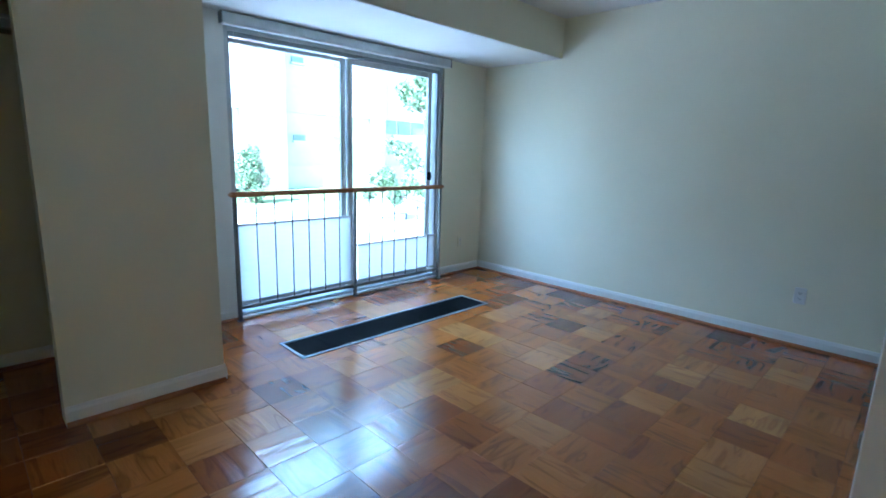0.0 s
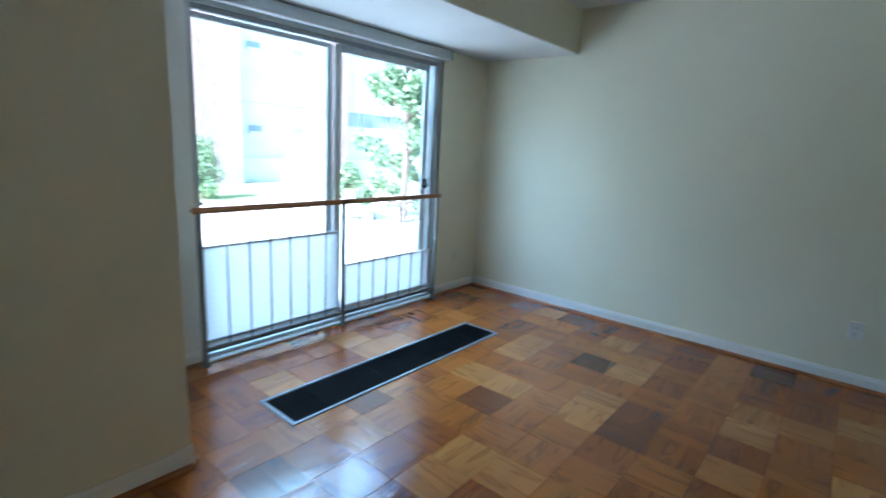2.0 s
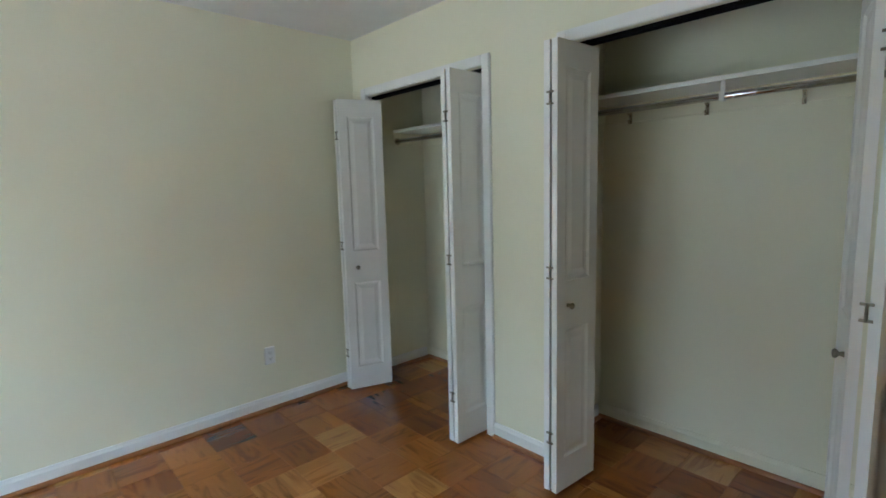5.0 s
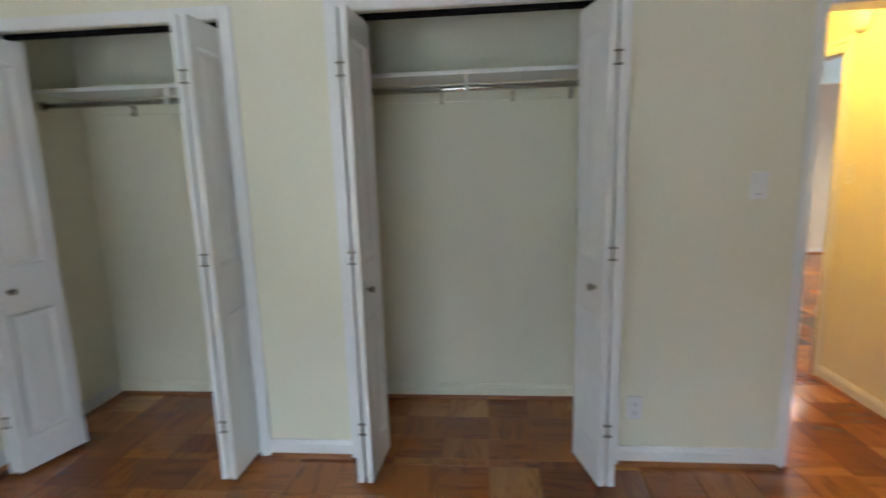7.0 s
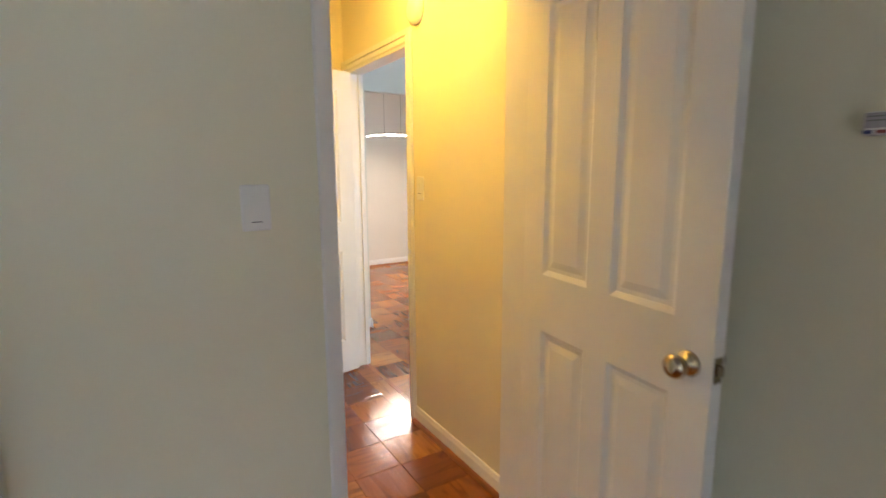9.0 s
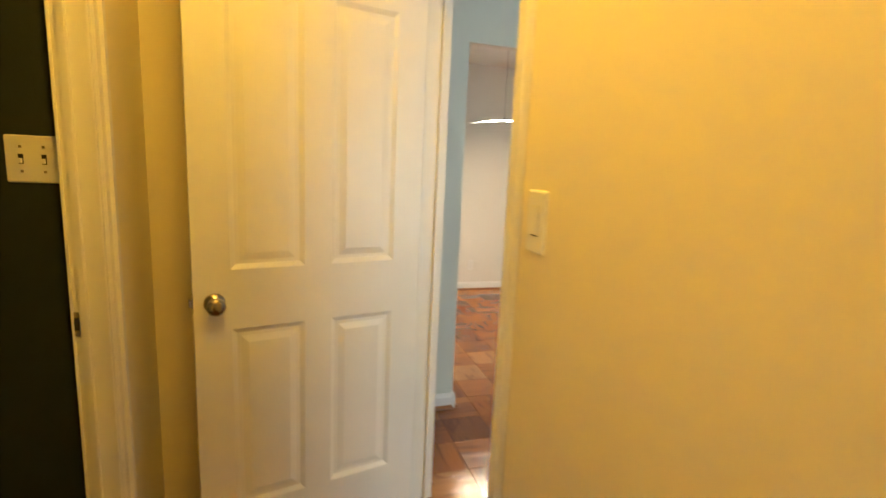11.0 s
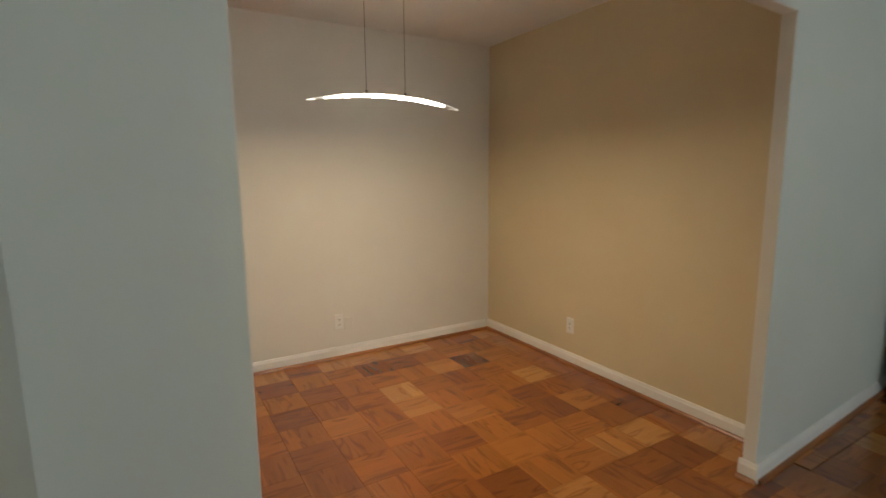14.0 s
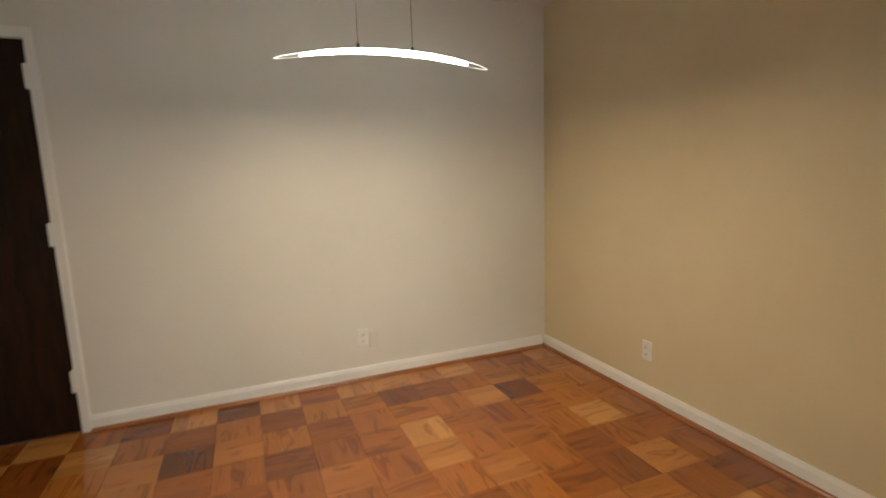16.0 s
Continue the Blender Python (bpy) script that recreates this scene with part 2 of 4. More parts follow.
CABINET = surface("white laminate", (0.70, 0.69, 0.65), (0.76, 0.75, 0.71), 0.4, 3.0, 120, 0.03)


def shade_cloth():
    m, n, l, p = material("translucent pleated shade cloth")
    p.inputs["Base Color"].default_value = (0.82, 0.84, 0.86, 1)
    p.inputs["Roughness"].default_value = 0.8
    tr = n.new("ShaderNodeBsdfTranslucent")
    tr.inputs[0].default_value = (0.82, 0.86, 0.9, 1)
    nz = n.new("ShaderNodeTexNoise")
    nz.inputs["Scale"].default_value = 300
    bp = n.new("ShaderNodeBump")
    bp.inputs["Strength"].default_value, bp.inputs["Distance"].default_value = 0.1, 0.001
    l.new(nz.outputs[0], bp.inputs["Height"])
    l.new(bp.outputs[0], p.inputs["Normal"])
    mx = n.new("ShaderNodeMixShader")
    mx.inputs[0].default_value = 0.45
    l.new(p.outputs[0], mx.inputs[1])
    l.new(tr.outputs[0], mx.inputs[2])
    l.new(mx.outputs[0], n["Material Output"].inputs[0])
    return m


CLOTH = shade_cloth()


# ---- mesh helpers ----
def mesh_ob(name, bm, mat, parent=None, bevel=0.0, smooth=False):
    me = bpy.data.meshes.new(name)
    bmesh.ops.recalc_face_normals(bm, faces=bm.faces[:])
    if bevel:
        bmesh.ops.bevel(bm, geom=[e for e in bm.edges if len(e.link_faces) == 2 and e.calc_face_angle(0) > 0.6], offset=bevel, segments=2, affect="EDGES", clamp_overlap=True)
    bm.to_mesh(me)
    bm.free()
    me.materials.append(mat)
    if smooth:
        for f in me.polygons:
            f.use_smooth = True
    ob = new(name, me)
    ob.parent = parent
    return ob


def add_box(bm, x0, x1, y0, y1, z0, z1):
    v = [bm.verts.new((x, y, z)) for x in (x0, x1) for y in (y0, y1) for z in (z0, z1)]
    for f in ((0, 1, 3, 2), (4, 6, 7, 5), (0, 4, 5, 1), (2, 3, 7, 6), (0, 2, 6, 4), (1, 5, 7, 3)):
        bm.faces.new([v[i] for i in f])


def boxes(name, mat, rows, parent=None, bevel=0.0):
    bm = bmesh.new()
    for r in rows:
        add_box(bm, *r)
    return mesh_ob(name, bm, mat, parent, bevel)


def pieces(name, mat, rows, parent, bevel=0.0):
    """One part for each box."""
    for r in rows:
        boxes(name, mat, [r], parent, bevel)


def setting(name, mat, rows, bevel=0.0):
    return tagged(boxes(name, mat, rows, None, bevel), kind="structure")


def add_rod(bm, p, q, r, n=10, r2=None):
    p, q = Vector(p), Vector(q)
    d = q - p
    m = Matrix.Translation((p + q) / 2) @ d.to_track_quat("Z", "Y").to_matrix().to_4x4()
    bmesh.ops.create_cone(bm, cap_ends=True, segments=n, radius1=r, radius2=r if r2 is None else r2, depth=d.length, matrix=m)


def add_lathe(bm, profile, m, n=20):
    """Turn (radius, height) pairs round the local z axis."""
    rings = []
    for r, h in profile:
        rings.append([bm.verts.new(m @ Vector((r * math.cos(2 * math.pi * i / n), r * math.sin(2 * math.pi * i / n), h))) for i in range(n)])
    for a, b in zip(rings, rings[1:]):
        for i in range(n):
            bm.faces.new((a[i], a[(i + 1) % n], b[(i + 1) % n], b[i]))
    bm.faces.new(rings[0])
    bm.faces.new(rings[-1])


def empty(name, m, label, category, group=""):
    ob = new(name)
    ob.matrix_world = m
    return tagged(ob, label, category, group)


# ---- the setting ----
XE, XW, YN, YS, CZ = 3.71, -0.86, 3.70, 0.02, 2.46
setting("wall_east", CREAM, [(XE, XE + 0.12, -0.745, YN + 0.18, 0, CZ)])
setting("wall_north", CREAM, [(XW, 0.58, YN, YN + 0.18, 0, CZ), (0.58, 1.03, YN, YN + 0.18, 2.125, CZ), (1.03, 3.10, YN, YN + 0.18, 2.05, CZ), (3.10, XE, YN, YN + 0.18, 0, CZ)])
setting("wall_south", CREAM, [(-0.98, -0.71, -0.08, YS, 0, CZ), (-0.71, -0.01, -0.08, YS, 2.0, CZ), (-0.01, 0.78, -0.08, YS, 0, CZ),
                              (0.78, 1.94, -0.08, YS, 2.055, CZ), (1.94, 2.46, -0.08, YS, 0, CZ), (2.46, 3.54, -0.08, YS, 2.055, CZ), (3.54, XE, -0.08, YS, 0, CZ)])
# wall strip beside the window, coloured white to imitate the daylight on it
setting("window_lit_strip", TRIM, [(0.58, 1.03, YN, YN + 0.18, 0, 2.125)])
setting("wall_west", CREAM, [(-0.98, XW, YS, YN + 0.18, 0, CZ)])
setting("wall_closet", CREAM, [(-0.12, 0.58, 2.80, 2.90, 0, CZ), (XW, -0.12, 2.80, 2.90, 2.05, CZ), (0.48, 0.58, 2.90, YN, 0, CZ)])
setting("soffit", CREAM, [(0.58, XE, 2.80, YN, 2.125, CZ)])
setting("soffit_underside", CEIL, [(0.584, XE - 0.004, 2.804, YN - 0.004, 2.119, 2.123)])
setting("wall_closet_back", CREAM, [(0.60, XE, -0.745, -0.625, 0, CZ), (0.60, 0.70, -0.625, -0.08, 0, CZ), (2.12, 2.25, -0.625, -0.08, 0, CZ)])
setting("ceiling", CEIL, [(-0.98, XE + 0.12, -0.745, YN + 0.18, CZ, CZ + 0.12), (-5.45, -0.98, -5.4, 2.2, CZ, CZ + 0.12), (-0.98, 1.3, -5.4, -0.745, CZ, CZ + 0.12)])
setting("roof", CONCRETE, [(-6, 4.6, -6, 4.1, CZ + 0.13, CZ + 0.4)])
setting("wall_hall_west", HALLPAINT, [(-0.808, -0.775, -1.0, -0.08, 0, CZ), (-0.808, -0.775, -1.85, -1.0, 2.01, CZ), (-0.808, -0.775, -1.91, -1.85, 0, CZ)])
setting("wall_living_east", BLUEPAINT, [(-0.875, -0.808, -1.0, -0.08, 0, CZ), (-0.875, -0.808, -1.85, -1.0, 2.01, CZ), (-0.875, -0.808, -2.56, -1.85, 0, CZ), (-1.02, -0.98, -0.08, 2.0, 0, CZ)])
setting("wall_hall_end", HALLPAINT, [(-0.808, 0.26, -2.02, -1.91, 0, CZ)])
setting("wall_hall_east", HALLPAINT, [(0.14, 0.215, -0.70, -0.08, 0, CZ), (0.14, 0.215, -1.50, -0.70, 2.01, CZ), (0.14, 0.215, -1.91, -1.50, 0, CZ)])
setting("wall_hall_north", HALLPAINT, [(-0.775, -0.71, -0.10, -0.083, 0, CZ), (-0.71, -0.01, -0.10, -0.083, 2.0, CZ), (-0.01, 0.14, -0.10, -0.083, 0, CZ)])
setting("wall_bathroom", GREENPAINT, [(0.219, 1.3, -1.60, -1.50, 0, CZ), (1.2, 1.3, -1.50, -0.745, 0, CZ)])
setting("wall_dining_opening", BLUEPAINT, [(-1.195, -0.808, -2.72, -2.69, 0, CZ), (-3.31, -1.195, -2.72, -2.69, 2.02, CZ), (-5.14, -3.31, -2.72, -2.69, 0, CZ)])
setting("wall_dining_north", DINEPAINT, [(-1.195, 0.47, -2.75, -2.72, 0, CZ), (-3.31, -1.195, -2.75, -2.72, 2.02, CZ), (-3.63, -3.31, -2.75, -2.72, 0, CZ)])
setting("wall_dining_jamb", DINEPAINT, [(-3.31, -3.306, -2.748, -2.692, 0, 2.016), (-1.199, -1.195, -2.748, -2.692, 0, 2.016), (-3.306, -1.199, -2.748, -2.692, 2.016, 2.02)])
for o in scene.objects:
    if o.name in ("wall_dining_opening", "wall_dining_north", "wall_dining_jamb"):
        o.data.transform(Matrix(((1, 0, 0, 0), (0.055, 1, 0, 0.182), (0, 0, 1, 0), (0, 0, 0, 1))))
setting("wall_dining_west", TANPAINT, [(-3.75, -3.63, -5.31, -2.72, 0, CZ)])
setting("wall_dining_south", DINEPAINT, [(-3.63, -0.70, -5.31, -5.19, 0, CZ), (-0.70, 0.22, -5.31, -5.19, 2.05, CZ), (0.22, 0.47, -5.31, -5.19, 0, CZ)])
setting("wall_dining_east", DINEPAINT, [(0.35, 0.47, -5.19, -2.75, 0, CZ)])
setting("wall_living_west", BLUEPAINT, [(-5.40, -5.14, -2.98, 2.12, 0, CZ)])
setting("wall_living_north", BLUEPAINT, [(-5.14, -4.4, 2.0, 2.12, 0, CZ), (-4.4, -1.7, 2.0, 2.12, 2.1, CZ), (-4.4, -1.7, 2.0, 2.12, 0, 0.35), (-1.7, -0.98, 2.0, 2.12, 0, CZ)])
setting("soffit_living", BLUEPAINT, [(-5.14, -3.55, -2.80, -2.57, 2.25, CZ)], 0.004)
setting("floor", SUBFLOOR, [(-5.45, XE + 0.12, -5.4, YN + 0.18, -0.12, -0.012)])


def lintel_trim(name, x0, x1, top, y, w=0.055, d=0.018, mat=None):
    """Casing round an opening in a wall that faces north."""
    return tagged(boxes(name, mat or TRIM, [(x0 - w, x0, y, y + d, 0, top + w), (x1, x1 + w, y, y + d, 0, top + w), (x0, x1, y, y + d, top, top + w)], None, 0.004), kind="structure")


lintel_trim("trim_closet_1", 2.46, 3.54, 2.055, YS)
lintel_trim("trim_closet_2", 0.78, 1.94, 2.055, YS)
lintel_trim("trim_bedroom_door", -0.71, -0.01, 2.0, YS, 0.035, 0.014)
setting("jamb_bedroom_door", TRIM, [(-0.71, -0.695, -0.10, YS, 0, 2.0), (-0.025, -0.01, -0.10, YS, 0, 2.0), (-0.695, -0.025, -0.10, YS, 1.985, 2.0)])
setting("jamb_closet", TRIM, [(2.46, 2.472, -0.08, YS, 0, 2.055), (3.528, 3.54, -0.08, YS, 0, 2.055), (0.78, 0.792, -0.08, YS, 0, 2.055), (1.928, 1.94, -0.08, YS, 0, 2.055)])
setting("track_closet", BLACK, [(2.472, 3.528, -0.055, -0.01, 2.038, 2.055), (0.792, 1.928, -0.055, -0.01, 2.038, 2.055)])


def side_trim(name, x, sx, y0, y1, top, w=0.06, d=0.018):
    """Stepped casing on a wall whose face at x looks along sx."""
    a, b = sorted((x, x + sx * d))
    c, e = sorted((x, x + sx * d * 0.55))
    g, h = y0 + w, y1 - w
    return setting(name, TRIM, [(a, b, y0, y0 + w * 0.45, 0, top + w), (c, e, y0 + w * 0.45, y0 + w, 0, top + w * 0.5), (a, b, y1 - w * 0.45, y1, 0, top + w), (c, e, y1 - w, y1 - w * 0.45, 0, top + w * 0.5),
                                (a, b, y0 + w * 0.45, y1 - w * 0.45, top + w * 0.5, top + w), (c, e, g, h, top, top + w * 0.5)], 0.003)


side_trim("trim_living_door", -0.775, 1, -1.905, -0.94, 2.01)
side_trim("trim_living_door_outer", -0.875, -1, -1.91, -0.94, 2.01, 0.06, 0.012)
setting("jamb_living_door", TRIM, [(-0.877, -0.773, -1.85, -1.832, 0, 2.01), (-0.877, -0.773, -1.018, -1.0, 0, 2.01), (-0.877, -0.773, -1.832, -1.018, 1.992, 2.01),
                                   (-0.860, -0.840, -1.832, -1.82, 0, 1.992), (-0.860, -0.840, -1.03, -1.018, 0, 1.992)], 0.002)
side_trim("trim_bathroom_door", 0.14, -1, -1.56, -0.64, 2.01)
side_trim("trim_bathroom_door_inner", 0.215, 1, -1.497, -0.64, 2.01, 0.03, 0.004)
setting("jamb_bathroom_door", TRIM, [(0.137, 0.223, -1.50, -1.482, 0, 2.01), (0.137, 0.223, -0.718, -0.70, 0, 2.01), (0.137, 0.223, -1.482, -0.718, 1.992, 2.01), (0.18, 0.20, -1.482, -1.470, 0, 1.992)], 0.002)
setting("trim_entrance_door", TRIM, [(-0.70, -0.655, -5.26, -5.172, 0, 2.095), (0.175, 0.22, -5.26, -5.172, 0, 2.095), (-0.655, 0.175, -5.26, -5.172, 2.045, 2.095)], 0.003)


def baseboard(x0, y0, x1, y1, nx, ny, mat=None, shoe=True, h=0.088):
    """Board with an eased top and a stained quarter-round at its foot, along one wall face; (nx, ny) points into the room."""
    bm = bmesh.new()
    prof = [(0, 0), (0.014, 0), (0.014, h - 0.022), (0.010, h - 0.012), (0.007, h), (0, h)]
    rings = [[bm.verts.new((x + nx * d, y + ny * d, z)) for d, z in prof] for x, y in ((x0, y0), (x1, y1))]
    k = len(prof)
    for i in range(k):
        bm.faces.new((rings[0][i], rings[0][(i + 1) % k], rings[1][(i + 1) % k], rings[1][i]))
    bm.faces.new(rings[0])
    bm.faces.new(rings[1])
    ob = tagged(mesh_ob("baseboard", bm, mat or TRIM), kind="structure")
    if shoe:
        bm = bmesh.new()
        prof = [(0.014, 0), (0.033, 0), (0.031, 0.009), (0.025, 0.016), (0.014, 0.019)]
        rings = [[bm.verts.new((x + nx * d, y + ny * d, z)) for d, z in prof] for x, y in ((x0, y0), (x1, y1))]
        k = len(prof)
        for i in range(k):
            bm.faces.new((rings[0][i], rings[0][(i + 1) % k], rings[1][(i + 1) % k], rings[1][i]))
        bm.faces.new(rings[0])
        bm.faces.new(rings[1])
        mesh_ob("shoe_moulding", bm, SHOE, ob)
    return ob


for r in ((XE, YS, XE, YN, -1, 0), (3.10, YN, XE - 0.034, YN, 0, -1), (0.58, YN, 1.03, YN, 0, -1), (-0.12, 2.80, 0.58, 2.80, 0, -1), (0.58, 2.80, 0.58, YN - 0.034, 1, 0),
          (0.025, YS, 0.725, YS, 0, 1), (1.995, YS, 2.405, YS, 0, 1), (XW, YS + 0.1, XW, YN, 1, 0), (XW + 0.034, YN, 0.48, YN, 0, -1),
          (2.12, -0.59, 2.12, -0.08, -1, 0), (XE, -0.59, XE, -0.08, -1, 0), (2.25, -0.59, 2.25, -0.08, 1, 0),
          (-0.775, -0.94, -0.775, -0.10, 1, 0), (-0.72, -1.91, 0.14, -1.91, 0, 1), (0.14, -1.88, 0.14, -1.56, -1, 0),
          (-1.195, -2.573, -0.909, -2.558, 0, 1), (-0.875, -2.55, -0.875, -1.91, -1, 0), (-5.14, -2.791, -3.31, -2.69, 0, 1), (-3.306, -2.76, -3.306, -2.676, 1, 0), (-1.199, -2.64, -1.199, -2.56, -1, 0),
          (-3.63, -5.19, -3.63, -2.76, 1, 0), (-3.596, -5.19, -0.70, -5.19, 0, 1), (-5.14, -2.61, -5.14, 2.0, 1, 0)):
    baseboard(*r)
for r in ((0.70, -0.625, 2.12, -0.625, 0, 1), (2.25, -0.625, XE, -0.625, 0, 1)):
    baseboard(*r, mat=CREAM)


# ---- doors ----
def panel_leaf(name, w, h, t, xs, zs, parent, mat=None, bead=0.016, depth=0.009):
    """A leaf with sunk and raised panels on both faces, hinged on its local z axis, running along +x, thickness about y = 0."""
    bm = bmesh.new()
    xb, zb = [0] + [v for p in xs for v in p] + [w], [0] + [v for p in zs for v in p] + [h]
    pan = lambda i, k: i % 2 == 1 and k % 2 == 1
    for side in (1, -1):
        y = side * t / 2
        for i in range(len(xb) - 1):
            for k in range(len(zb) - 1):
                x0, x1, z0, z1 = xb[i], xb[i + 1], zb[k], zb[k + 1]
                loops = [(0, 0)]
                if pan(i, k):
                    loops += [(bead * 0.35, 0.003), (bead, depth), (bead + 0.012, depth), (bead + 0.034, depth * 0.35)]
                rings = [[bm.verts.new((a, y - side * d, c)) for a, c in ((x0 + s, z0 + s), (x1 - s, z0 + s), (x1 - s, z1 - s), (x0 + s, z1 - s))] for s, d in loops]
                for p, q in zip(rings, rings[1:]):
                    for j in range(4):
                        bm.faces.new((p[j], p[(j + 1) % 4], q[(j + 1) % 4], q[j]))
                bm.faces.new(rings[-1])
    for a, b in (((0, 0), (w, 0)), ((w, 0), (w, h)), ((w, h), (0, h)), ((0, h), (0, 0))):
        bm.faces.new([bm.verts.new((p[0], s * t / 2, p[1])) for p, s in ((a, 1), (b, 1), (b, -1), (a, -1))])
    bmesh.ops.remove_doubles(bm, verts=bm.verts[:], dist=0.0002)
    return mesh_ob(name, bm, mat or TRIM, parent)


KNOB = [(0.030, 0), (0.031, 0.004), (0.026, 0.009), (0.012, 0.012), (0.011, 0.026), (0.018, 0.030), (0.026, 0.038), (0.028, 0.048), (0.025, 0.057), (0.014, 0.062), (0.004, 0.063)]
PULL = [(0.010, 0), (0.008, 0.004), (0.006, 0.012), (0.013, 0.018), (0.015, 0.023), (0.012, 0.028), (0.004, 0.030)]


def hung_door(m, w, h, label, swing):
    """Four-panel hinged door with a knob on each face, latch plate and three hinges."""
    d = empty("panel_door", m, label, "door")
    mid = w / 2
    panel_leaf("leaf", w, h, 0.036, [(0.105, mid - 0.045), (mid + 0.045, w - 0.105)], [(0.22, 0.84), (1.03, 1.87)], d)
    for s in (1, -1):
        bm = bmesh.new()
        add_lathe(bm, KNOB, pose(w - 0.058, s * 0.018, 0.93, -90 * s), 22)
        mesh_ob("door_knob", bm, NICKEL, d, smooth=True)
    bm = bmesh.new()
    add_box(bm, w, w + 0.0015, -0.013, 0.013, 0.90, 0.96)
    add_box(bm, w, w + 0.011, -0.006, 0.006, 0.918, 0.942)
    mesh_ob("latch_plate", bm, NICKEL, d, 0.001)
    for z in (0.22, 1.0, 1.78):
        bm = bmesh.new()
        add_rod(bm, (-0.004, swing * 0.022, z - 0.045), (-0.004, swing * 0.022, z + 0.045), 0.006)
        mesh_ob("hinge", bm, NICKEL, d)
    return d


hung_door(pose(-0.700, 0.034, 0.008, 0, 0, 84), 0.72, 1.985, "white painted four-panel door standing open into the bedroom", 1)
hung_door(pose(-0.770, -1.806, 0.008, 0, 0, 14), 0.755, 1.985, "white painted four-panel door standing open in the hall", -1)


def bifold(px, side, w, ang, label):
    """A folded pair: pivot leaf out from the jamb at px, guide leaf back to the track. side is the way to the opening's middle."""
    top = empty("bifold_door", pose(px + side * 0.022, -0.035, 0.022), label, "closet door", "folding closet doors")
    a0 = 90 - side * ang[0]
    xs, zs = [(0.058, w - 0.058)], [(0.155, 0.76), (0.98, 1.885)]
    l1 = panel_leaf("leaf", w, 1.995, 0.028, xs, zs, top, bead=0.012, depth=0.007)
    l1.matrix_basis = pose(0, 0, 0, 0, 0, a0)
    tip = Matrix.Rotation(radians(a0), 3, "Z") @ Vector((w, 0, 0))
    l2 = panel_leaf("leaf", w, 1.995, 0.028, xs, zs, top, bead=0.012, depth=0.007)
    a1 = 270 + side * ang[1]
    base = pose(tip.x + side * 0.039, tip.y, 0, 0, 0, a1)
    l2.matrix_basis = base
    bm = bmesh.new()
    out = 1 if side > 0 else -1
    add_lathe(bm, PULL, base @ pose(w * 0.27, out * 0.014, 0.868, -90 * out), 16)
    mesh_ob("pull_knob", bm, BRONZE, top, smooth=True)
    for z in (0.26, 1.02, 1.76):
        bm = bmesh.new()
        for dz in (-0.024, 0.024):
            c = tip + Vector((side * 0.0195, 0.004, z + dz))
            add_box(bm, c.x - 0.016, c.x + 0.016, c.y - 0.002, c.y + 0.004, c.z - 0.004, c.z + 0.004)
        c = tip + Vector((side * 0.0195, 0.006, z))
        add_rod(bm, (c.x, c.y, c.z - 0.028), (c.x, c.y, c.z + 0.028), 0.004, 8)
        mesh_ob("hinge", bm, BRONZE, top)
    return top


bifold(3.54, -1, 0.30, (-13, 18), "white two-panel folding closet door, folded open by the jamb")
bifold(2.46, 1, 0.29, (1, 4), "white two-panel folding closet door, folded open beside the wall strip")
bifold(1.94, -1, 0.29, (5, 4), "white two-panel folding closet door with a round pull, folded open")
bifold(0.78, 1, 0.265, (1, 14), "white two-panel folding closet door with satin pull, folded open")

# dark entrance door in the dining alcove
ed = empty("entrance_door", pose(-0.652, -5.222, 0.006), "dark walnut flush entrance door, closed, with white-painted hinges", "door")
boxes("leaf", WALNUT, [(0, 0.824, -0.022, 0.022, 0, 2.036)], ed, 0.002)
for z in (0.29, 1.08, 1.86):
    boxes("hinge", TRIM, [(-0.016, 0.014, 0.022, 0.054, z - 0.06, z + 0.06)], ed, 0.003)

notice = empty("door_plate", pose(-0.18, -5.200, 1.495), "small tan plate fixed to the dark entrance door", "door plate")
boxes("sheet", SHEET, [(-0.06, 0.06, 0, 0.004, -0.065, 0.065)], notice, 0.001)

# strike plate in the bathroom jamb
sp = tagged(boxes("strike_plate", NICKEL, [(0.196, 0.222, -1.482, -1.4795, 0.90, 0.965)]), "small metal strike plate in the bathroom door jamb", "strike plate")
boxes("latch_hole", SLOT, [(0.203, 0.216, -1.4795, -1.4790, 0.915, 0.950)], sp)
tagged(boxes("strike_plate", PLASTIC, [(-0.800, -0.7745, -1.0205, -1.018, 0.90, 0.965)], None, 0.001), "painted-over strike plate in the white living room jamb", "strike plate")


